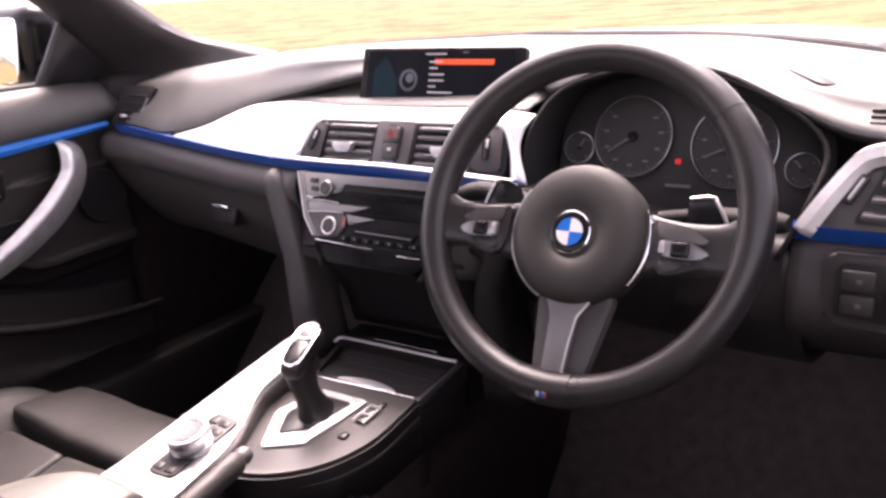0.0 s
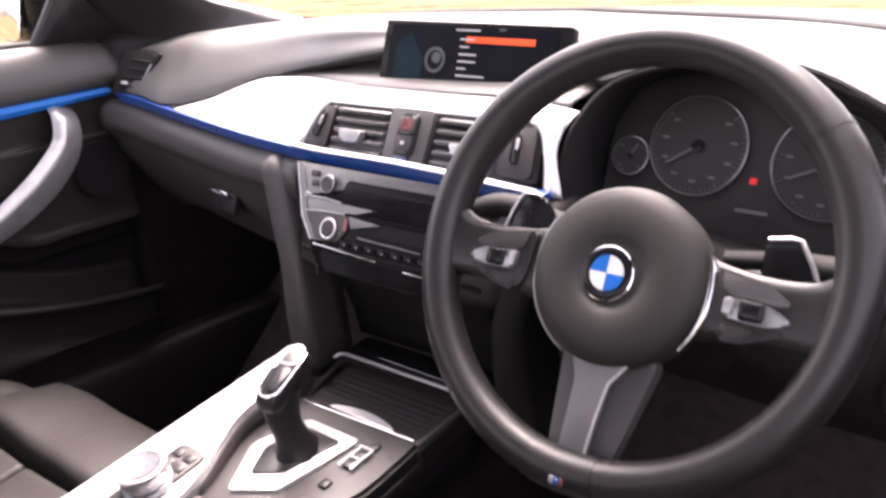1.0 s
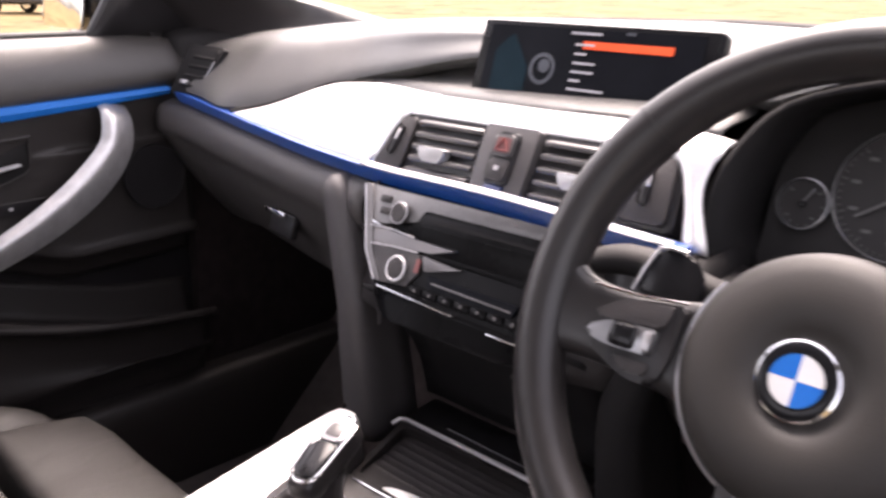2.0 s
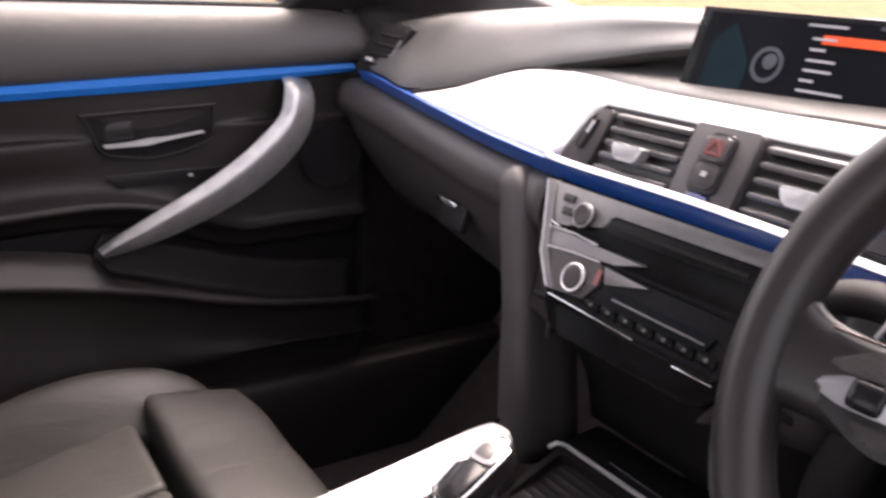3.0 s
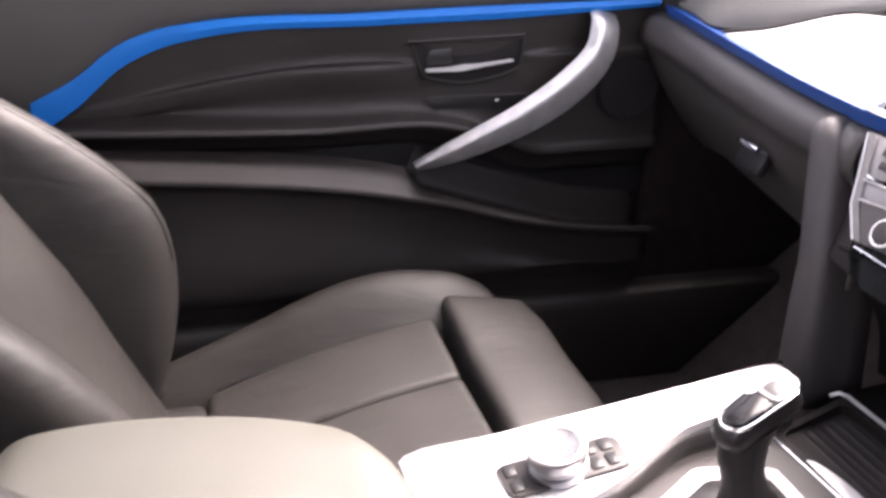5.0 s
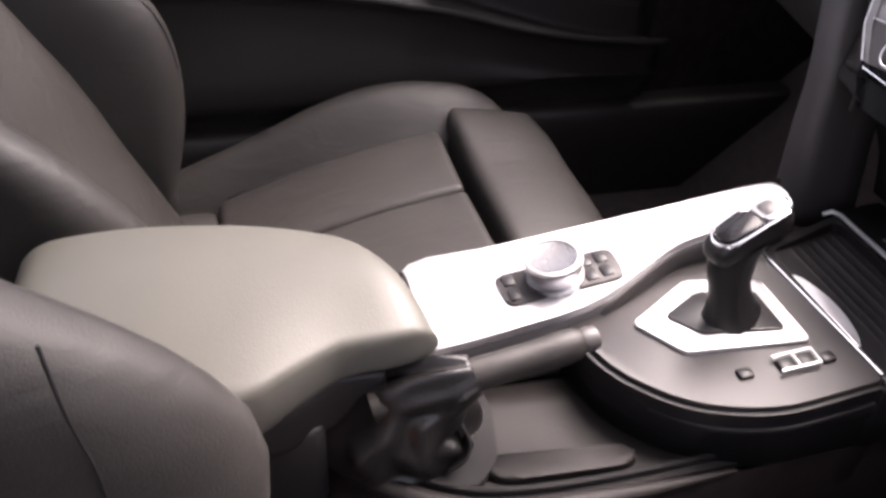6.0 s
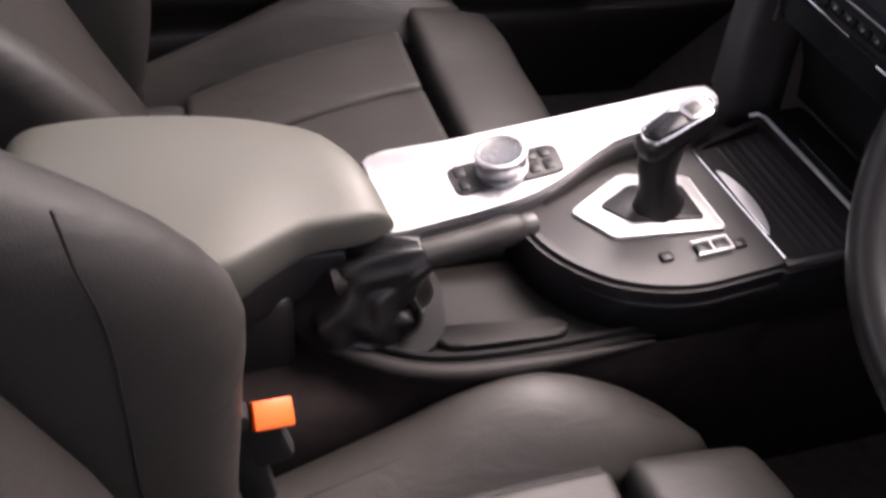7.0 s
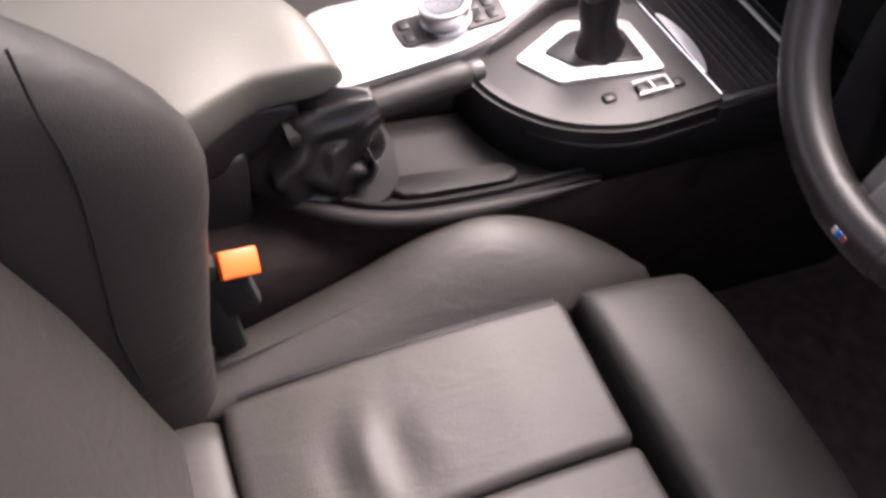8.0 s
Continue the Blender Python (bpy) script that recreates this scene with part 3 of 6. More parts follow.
def end_vent():
    v = thing("side_vent", (-0.62, 0.23, 0.69), "slim black upright air vent at the dash end", "air vent")
    m = plane_frame((-0.600, 0.216, 0.695), (0.10, -1, 0.55))
    part("surround", plate(round_poly([(-0.046, -0.036), (0.024, -0.036), (0.040, 0.042), (-0.044, 0.042)], 0.006), 0.03, m @ pose(0, 0, 0.001), 0.003), DIAL_BLACK, v)
    part("opening", plate(round_poly([(-0.036, -0.030), (0.018, -0.030), (0.033, 0.036), (-0.030, 0.036)], 0.006), 0.006, m @ pose(0, 0, 0.0025), 0.001), DIAL_BLACK, v)
    for i in range(4):
        part("slat", box((0.048, 0.004, 0.010), m @ pose(-0.004 + i * 0.003, -0.020 + i * 0.0145, 0.001, 30), 0.0015), DIAL_BLACK, v)
    part("tab", box((0.016, 0.006, 0.008), m @ pose(-0.012, -0.018, 0.007), 0.002), ALU_DULL, v)
    part("edge_trim", box((0.0025, 0.045, 0.004), m @ pose(0.026, -0.002, 0.002, 0, 0, -11), 0.001), RING, v)
    w = thing("side_vent", (0.64, 0.12, 0.66), "black slatted air vent beside the instruments", "air vent")
    m = plane_frame((0.632, 0.123, 0.655), (0, -1, 0.4))
    part("surround", plate(round_poly([(-0.068, -0.036), (0.06, -0.036), (0.06, 0.036), (-0.028, 0.036)], 0.008), 0.02, m, 0.002), GREY_PLASTIC, w)
    part("opening", plate(round_poly([(-0.034, -0.031), (0.057, -0.031), (0.057, 0.031), (-0.008, 0.031)], 0.005), 0.012, m @ pose(0, 0, 0.003), 0.001), BLACK, w)
    for i in range(4):
        part("slat", box((0.085 - 0.006 * i, 0.006, 0.016), m @ pose(0.016 + 0.004 * i, -0.022 + i * 0.0155, 0.004, 25), 0.002), SLAT, w)
    part("wheel_tab", box((0.009, 0.032, 0.008), m @ pose(-0.034, 0.002, 0.003, 0, 0, -28), 0.003), BLACK, w)
    part("tab_marks", box((0.003, 0.024, 0.003), m @ pose(-0.034, 0.002, 0.007, 0, 0, -28), 0.001), MARK, w)


def dash_grilles():
    part("speaker_grille", plate(round_poly([(-0.030, -0.012), (0.030, -0.012), (0.030, 0.012), (-0.030, 0.012)], 0.011), 0.003, plane_frame((0.530, 0.232, 0.7505), (0.24, -0.06, 0.97), (0.8, -0.6, 0)), 0.001), BLACK, dash, "small dark sensor grille")
    for i in range(3):
        part("demister_slot", box((0.05, 0.004, 0.003), pose(0.622, 0.186 - i * 0.006, 0.7225 - i * 0.0055, -40), 0.001), BLACK, dash)


# thin black tube that draws the shadow under the overhanging pad edge
def pad_shadow():
    line = []
    for x in np.linspace(-0.462, -0.27, 24):
        y, z = trim_top(x)
        line.append((x, y + 0.002, z + 0.002))
    part("pad_shadow", sweep(line, [0.0030 - 0.0022 * f for f in np.linspace(0, 1, 24)], 8), DIAL_BLACK, dash, "dark line painting the shadow gap between pad and aluminium")


dash_top()
pad_shadow()
dash_grilles()
aluminium()
lower_dash()
end_vent()


def light_switch():
    s = thing("light_switch_panel", (0.61, 0.09, 0.56), "dark lamp switch panel with small buttons", "switch panel")
    m = plane_frame((0.620, 0.094, 0.566), (0, -1, 0.02))
    part("surround", plate(round_poly([(-0.042, -0.034), (0.06, -0.040), (0.06, 0.038), (-0.042, 0.036)], 0.012), 0.012, m, 0.004), PLASTIC, s)
    part("recess", plate(round_poly([(-0.032, -0.026), (0.06, -0.030), (0.06, 0.030), (-0.030, 0.028)], 0.008), 0.006, m @ pose(0, 0, 0.002), 0.002), BLACK, s)
    for y in (0.012, -0.012):
        b = part("button", box((0.030, 0.020, 0.006), m @ pose(-0.010, y, 0.004), 0.003), PLASTIC, s)
        part("button_mark", box((0.005, 0.004, 0.001), m @ pose(-0.009, y, 0.0075)), MARK_DIM, b)
    part("rotary", lathe([(0.0175, 0), (0.017, 0.012), (0.014, 0.015), (0.001, 0.015)], m @ pose(0.033, 0, 0.002)), PLASTIC, s)


light_switch()

# ---- centre vents and hazard switch ----


def centre_vents():
    v = thing("centre_vents", (0.033, 0.16, 0.66), "pair of slatted black air vents with thumb tabs", "air vent")
    outline = round_poly([(-0.172, -0.032), (0.172, -0.032), (0.168, 0.030), (-0.142, 0.030)], [0.006, 0.006, 0.014, 0.016])
    part("surround", plate(outline, 0.03, VENT @ pose(0, 0, 0.001), 0.003), BLACK, v, "gloss black vent surround")
    for s, x0, x1 in ((-1, -0.118, -0.036), (1, 0.036, 0.118)):
        for i in range(5):
            y = -0.0235 + i * 0.0118
            part("slat", box((x1 - x0, 0.0052, 0.018), VENT @ pose((x0 + x1) / 2, y, 0.000, 24), 0.0022), SLAT, v)
        part("thumb_tab", plate(round_poly([(-0.018, 0.0065), (-0.012, -0.0070), (0.012, -0.0070), (0.018, 0.0065)], 0.003), 0.012, VENT @ pose(s * 0.082, -0.010, 0.016, 14), 0.002), HANDLE, v, "silver thumb tab")
        cheek = plate(round_poly([(-0.166, -0.028), (-0.127, -0.028), (-0.122, 0.026), (-0.140, 0.026)], 0.006), 0.008, VENT @ pose(0, 0, 0.006), 0.002)
        if s > 0:
            cheek.free()
            cheek = plate(round_poly([(0.124, -0.028), (0.166, -0.028), (0.162, 0.026), (0.122, 0.026)], 0.006), 0.008, VENT @ pose(0, 0, 0.006), 0.002)
        c = part("wheel_housing", cheek, PLASTIC, v)
        part("wheel_slot", box((0.009, 0.032, 0.004), VENT @ pose(s * 0.142, 0.001, 0.0065, 0, 0, -14 if s < 0 else 4), 0.004), BLACK, c)
        part("wheel_marks", box((0.004, 0.012, 0.002), VENT @ pose(s * 0.142 + 0.002, 0.006, 0.0088, 0, 0, -14 if s < 0 else 4), 0.001), MARK, c)
    h = thing("hazard_switch", (0.03, 0.14, 0.66), "grey switch block with red hazard triangle button", "switch")
    part("housing", plate(round_poly([(-0.029, -0.035), (0.029, -0.035), (0.031, 0.030), (-0.031, 0.030)], 0.003), 0.03, VENT @ pose(0, 0, 0.010), 0.002), GREY_PLASTIC, h)
    part("recess", plate(round_poly([(-0.014, -0.024), (0.014, -0.024), (0.014, 0.024), (-0.014, 0.024)], 0.007), 0.006, VENT @ pose(0, 0, 0.0125), 0.001), BLACK, h)
    b = part("hazard_button", plate(round_poly([(-0.0115, 0.001), (0.0115, 0.001), (0.0115, 0.021), (-0.0115, 0.021)], 0.005), 0.006, VENT @ pose(0, 0, 0.016), 0.002), GREY_PLASTIC, h)
    tri = sweep([on(VENT, x, y, 0.0165) for x, y in ((-0.007, 0.006), (0.007, 0.006), (0, 0.017), (-0.007, 0.006))], 0.0011, 6, up=(0, -1, 0.5))
    part("warning_triangle", tri, HAZARD_RED, b, "red triangle mark")
    part("button_lens", plate(round_poly([(-0.008, 0.004), (0.008, 0.004), (0.008, 0.018), (-0.008, 0.018)], 0.003), 0.002, VENT @ pose(0, 0, 0.0162)), HAZARD_LENS, b, "dull red lens")
    lock = part("lock_button", plate(round_poly([(-0.0115, -0.021), (0.0115, -0.021), (0.0115, -0.001), (-0.0115, -0.001)], 0.005), 0.006, VENT @ pose(0, 0, 0.015), 0.002), PLASTIC, h)
    part("lock_mark", box((0.005, 0.004, 0.001), VENT @ pose(0, -0.010, 0.0155)), MARK, lock)
    part("temperature_wheel", lathe([(0.006, -0.010), (0.0075, 0), (0.006, 0.010)], VENT @ pose(0, -0.030, 0.008, 0, 90, 0), 16), NAVY, h, "small blue temperature wheel")


centre_vents()

# ---- display ----


def display():
    d = thing("display_screen", (0.02, 0.29, 0.70), "wide lit navigation display listing menu lines on black", "display screen")
    m = plane_frame((0.018, 0.277, 0.741), (0, -1, 0.31), (1, -0.035, 0))
    W, H = 0.277, 0.090
    part("housing", box((W, H, 0.020), m @ pose(0, 0, -0.011), 0.006, 3), PIANO, d)
    part("bezel", box((W - 0.004, H - 0.004, 0.003), m @ pose(0, 0, 0.000), 0.0015), PIANO, d)
    part("panel", box((W - 0.028, H - 0.014, 0.001), m @ pose(0, 0, 0.002)), SCREEN, d, "dark glass panel")
    z = 0.0031
    part("highlight_bar", box((0.098, 0.0075, 0.0006), m @ pose(0.046, 0.0225, z)), SCREEN_ORANGE, d, "orange highlighted menu row")
    rows = ((-0.010, 0.0345, 0.036), (-0.002, 0.0235, 0.022), (-0.001, 0.0145, 0.014), (-0.001, 0.0055, 0.026), (-0.001, -0.003, 0.026), (-0.001, -0.0115, 0.013), (-0.001, -0.020, 0.042), (-0.001, -0.0285, 0.054), (-0.001, -0.0365, 0.018))
    for x, y, w in rows:
        part("menu_text", box((w, 0.0022, 0.0005), m @ pose(x - 0.010 + w / 2, y - 0.001, z + 0.0006)), SCREEN_LIT, d)
    part("menu_text", box((0.010, 0.003, 0.0005), m @ pose(0.048, 0.0355, z + 0.0006)), SCREEN_DIM, d)
    part("map_tint", plate(round_poly([(-0.112, -0.030), (-0.066, -0.034), (-0.066, -0.004), (-0.092, 0.030), (-0.112, 0.012)], 0.004), 0.0005, m @ pose(0, 0, z)), SCREEN_TEAL, d)
    part("ring_icon", lathe([(0.016, 0), (0.016, 0.0006), (0.012, 0.0006), (0.012, 0)], m @ pose(-0.047, -0.004, z), 28, hollow=True), SCREEN_DIM, d)
    part("ring_icon", lathe([(0.007, 0), (0.007, 0.0008), (0.001, 0.0008)], m @ pose(-0.045, -0.001, z), 20), SCREEN_DIM, d)


display()

# ---- radio and climate panel ----


def radio():
    r = thing("radio_unit", (0.03, 0.12, 0.60), "grey and black radio with disc slot and knob", "car radio")
    back = round_poly([(-0.140, 0.066), (0.140, 0.066), (0.086, -0.052), (-0.086, -0.052)], [0.004, 0.004, 0.02, 0.02])
    part("surround", plate(back, 0.03, STACK @ pose(0, 0, -0.004), 0.003), PIANO, r)
    top = round_poly([(-0.136, 0.064), (0.136, 0.064), (0.113, 0.016), (-0.113, 0.016)], [0.003, 0.003, 0.004, 0.004])
    part("face", plate(top, 0.012, STACK, 0.003), PIANO, r, "glossy black radio face")
    part("knob_surround", plate(round_poly([(-0.141, 0.067), (0.110, 0.066), (0.108, 0.055), (-0.056, 0.054), (-0.060, 0.043), (-0.104, 0.033), (-0.123, 0.033)], 0.002), 0.006, STACK @ pose(0, 0, 0.002), 0.0012), GREY_METAL, r, "dull grey ledge round the knob")
    part("edge_trim", plate(round_poly([(-0.143, 0.067), (-0.132, 0.067), (-0.107, 0.006), (-0.085, -0.020), (-0.094, -0.020), (-0.116, 0.004)], 0.002), 0.008, STACK @ pose(0, 0, 0.0035), 0.0015), GREY_METAL, r, "silver-grey upright edge")
    part("blade", plate(round_poly([(-0.117, 0.0275), (-0.104, 0.0285), (-0.059, 0.0265), (-0.004, 0.0268), (-0.034, 0.0180), (-0.104, 0.0145), (-0.111, 0.013)], 0.0015), 0.006, STACK @ pose(0, 0, 0.0025), 0.0012), SPOKE_SATIN, r, "silver blade tapering to a point")
    part("disc_band", plate(round_poly([(-0.054, 0.052), (0.100, 0.053), (0.096, 0.040), (-0.060, 0.040)], 0.003), 0.006, STACK @ pose(0, 0, 0.003), 0.002), PIANO, r)
    part("disc_slot", box((0.12, 0.003, 0.002), STACK @ pose(0.02, 0.046, 0.0032)), DIAL_BLACK, r)
    part("chrome_line", box((0.014, 0.0020, 0.002), STACK @ pose(-0.110, 0.0315, 0.005, 0, 0, -8), 0.0006), CHROME, r)
    k = part("volume_knob", lathe([(0.0098, 0), (0.0094, 0.006), (0.008, 0.0075), (0.001, 0.007)], STACK @ pose(-0.083, 0.046, 0.002)), PLASTIC, r)
    part("knob_ring", lathe([(0.0100 + 0.0009 * math.cos(a), 0.0050 + 0.0012 * math.sin(a)) for a in np.linspace(-0.6, math.pi + 0.6, 9)], STACK @ pose(-0.083, 0.046, 0.002), 36, hollow=True), ALU_DULL, k)
    for i in range(2):
        part("button", box((0.014, 0.007, 0.003), STACK @ pose(-0.109 + i * 0.004, 0.056 - i * 0.011, 0.0025), 0.001), PLASTIC, r)
    for pts in (((-0.1415, 0.0655), (-0.1255, 0.030), (-0.1150, 0.0050), (-0.0930, -0.0200)), ((-0.117, 0.0285), (-0.085, 0.0295), (-0.058, 0.0275)), ((-0.110, 0.0120), (-0.080, 0.0145), (-0.048, 0.0155))):
        part("bright_line", sweep([on(STACK, x, y, 0.0042) for x, y in pts], 0.0009, 6, up=(0, -1, 0.45)), ALU_DULL, r)
    c = thing("climate_panel", (0.03, 0.09, 0.54), "black climate control panel with chrome-ringed dial", "climate control")
    low = round_poly([(-0.111, 0.013), (0.111, 0.013), (0.090, -0.024), (0.082, -0.031), (-0.082, -0.031), (-0.090, -0.024)], 0.003)
    part("face", plate(low, 0.012, STACK @ pose(0, 0, -0.001), 0.003), PIANO, c)
    part("dial_surround", plate(round_poly([(-0.110, 0.0105), (-0.104, 0.012), (-0.047, 0.0145), (-0.042, -0.001), (-0.054, -0.017), (-0.088, -0.020), (-0.092, -0.018)], 0.002), 0.004, STACK @ pose(0, 0, 0.0018), 0.001), GREY_PLASTIC, c, "dull grey surround of the dial")
    part("blade", plate(round_poly([(-0.043, 0.0145), (0.005, 0.0112), (-0.036, 0.001)], 0.001), 0.005, STACK @ pose(0, 0, 0.0025), 0.001), SPOKE_SATIN, c, "small silver pointed blade")
    dial = part("dial", lathe([(0.0105, 0), (0.0102, 0.004), (0.009, 0.0045), (0.001, 0.004)], STACK @ pose(-0.068, -0.004, 0.002)), PLASTIC, c)
    part("dial_ring", lathe([(0.0112 + 0.0013 * math.cos(a), 0.0040 + 0.0016 * math.sin(a)) for a in np.linspace(-0.6, math.pi + 0.6, 9)], STACK @ pose(-0.068, -0.004, 0.001), 40, hollow=True), ALU, dial, "chrome dial ring")
    part("dial_mark", box((0.005, 0.013, 0.001), STACK @ pose(-0.0455, 0.004, 0.0022)), HAZARD_RED, c)
    part("display_window", plate(round_poly([(-0.030, -0.001), (0.075, -0.002), (0.070, -0.013), (-0.028, -0.012)], 0.002), 0.003, STACK @ pose(0, 0, 0.0015)), SCREEN, c)
    part("window_line", box((0.092, 0.0016, 0.001), STACK @ pose(0.023, -0.008, 0.0024, 0, 0, -1), 0.0004), GREY_METAL, c)
    for i in range(7):
        b = part("button", box((0.017, 0.008, 0.003), STACK @ pose(-0.042 + i * 0.0193, -0.0185, -0.0005), 0.0012), PIANO, c)
        part("button_mark", lathe([(0.0018, 0), (0.0016, 0.001), (0.0004, 0.001)], STACK @ pose(-0.042 + i * 0.0193, -0.0180, 0.0008), 10), MARK_DIM, b)
    for x0, x1, v in ((-0.088, 0.012, -0.0262), (0.052, 0.088, -0.032)):
        part("chrome_edge", box((x1 - x0, 0.0018, 0.004), STACK @ pose((x0 + x1) / 2, v, 0.0025, 0, 0, -2 if x0 < 0 else 0), 0.0008), CHROME, c)


radio()

# ---- instruments ----
DIALS = plane_frame((0.395, 0.215, 0.676), (0, -1, 0.35))


def instruments():
    g = thing("instrument_cluster", (0.39, 0.22, 0.62), "black instrument cluster with four ringed dials", "instrument cluster")
    part("backing", plate(round_poly([(-0.150, -0.100), (0.165, -0.120), (0.165, 0.02), (0.10, 0.075), (-0.10, 0.085), (-0.150, 0.03)], 0.03), 0.02, DIALS @ pose(0, 0, -0.004), 0.002), DIAL_FACE, g)
    # shade hood: arch from the trim over the dials
    front = spline([(0.236, 0.150, 0.612), (0.222, 0.150, 0.650), (0.228, 0.168, 0.700), (0.268, 0.192, 0.746), (0.385, 0.192, 0.768), (0.50, 0.178, 0.738), (0.565, 0.160, 0.690), (0.555, 0.112, 0.630), (0.535, 0.10, 0.585)], 40)
    back = spline([(0.246, 0.225, 0.612), (0.238, 0.225, 0.65), (0.248, 0.235, 0.70), (0.282, 0.25, 0.738), (0.385, 0.25, 0.755), (0.49, 0.245, 0.728), (0.548, 0.225, 0.680), (0.548, 0.20, 0.63), (0.53, 0.19, 0.585)], 40)
    part("hood", loft([front, (front + back) / 2 + (0, 0, 0.002), back]), DIAL_BLACK, g, solid=0.005)
    dials = ((-0.057, 0.005, 0.0475, 215), (0.062, -0.001, 0.0475, 205), (-0.124, -0.012, 0.019, 60), (0.137, -0.024, 0.0180, 130))
    for x, y, r, turn in dials:
        m = DIALS @ pose(x, y, 0)
        face = part("gauge", lathe([(r, -0.002), (r, 0.0005), (0.0005, 0.0005)], m, 40), DIAL_FACE, g, "black round dial")
        part("gauge_ring", lathe([(r + 0.0006, 0), (r + 0.0006, 0.003), (r - 0.0004, 0.0033), (r - 0.0007, 0.0006)], m, 56, hollow=True), RING, face, "thin silver ring")
        part("needle", box((r * 0.62, 0.0022, 0.001), m @ pose(0, 0, 0.003, 0, 0, turn) @ pose(r * 0.42, 0, 0), 0.0004), MARK_DIM, face)
        big = r > 0.03
        bm = bmesh.new()
        for a in np.linspace(-222, 42, 9 if big else 4):
            box((0.0062 if big else 0.003, 0.0026 if big else 0.0014, 0.0006), m @ pose(r * 0.72 * math.cos(radians(a)), r * 0.72 * math.sin(radians(a)), 0.0012), bm=bm)
        part("dial_figures", bm, MARK_DIM, face, "faint unreadable dial figures")
        bm = bmesh.new()
        for i, a in enumerate(np.linspace(-222, 42, 41 if big else 13)):
            long = 0.0052 if i % 5 == 0 else 0.0028
            box((long * (1 if big else 0.5), 0.0007, 0.0006), m @ pose((r * 0.955 - long * 0.5) * math.cos(radians(a)), (r * 0.955 - long * 0.5) * math.sin(radians(a)), 0.0012, 0, 0, a), bm=bm)
        part("dial_ticks", bm, MARK_DIM, face)
        part("needle_cap", lathe([(r * 0.13, 0.0005), (r * 0.12, 0.004), (0.0005, 0.0045)], m, 20), GLOSS, face)
    part("warning_lamp", box((0.0065, 0.006, 0.001), DIALS @ pose(0.001, -0.022, 0.001), 0.0004), WARN, g, "lit red warning lamp")
    part("trip_readout", box((0.030, 0.0035, 0.001), DIALS @ pose(0.004, -0.050, 0.001)), MARK_DIM, g)


instruments()

# ---- steering wheel ----
WHEEL = plane_frame((0.37, 0.0, 0.64), (0, -math.cos(radians(26.86)), math.sin(radians(26.86))))


def ring(radius, tube, n=72, sides=16, squash=1.0, a0=0.0, a1=2 * math.pi, grow=None):
    rows = []
    closed = abs(a1 - a0 - 2 * math.pi) < 1e-6
    for a in np.linspace(a0, a1, n, endpoint=not closed):
        k = tube * (grow(a) if grow else 1.0)
        rows.append([((radius + k * math.cos(b)) * math.sin(a), (radius + k * math.cos(b)) * math.cos(a), squash * k * math.sin(b)) for b in np.linspace(0, 2 * math.pi, sides, endpoint=False)])
    if closed:
        rows.append(rows[0])
        bm = loft(rows, True)
        bmesh.ops.remove_doubles(bm, verts=bm.verts[:], dist=1e-5)
    else:
        bm = loft(rows, True, True)
    bm.transform(WHEEL)
    return bm


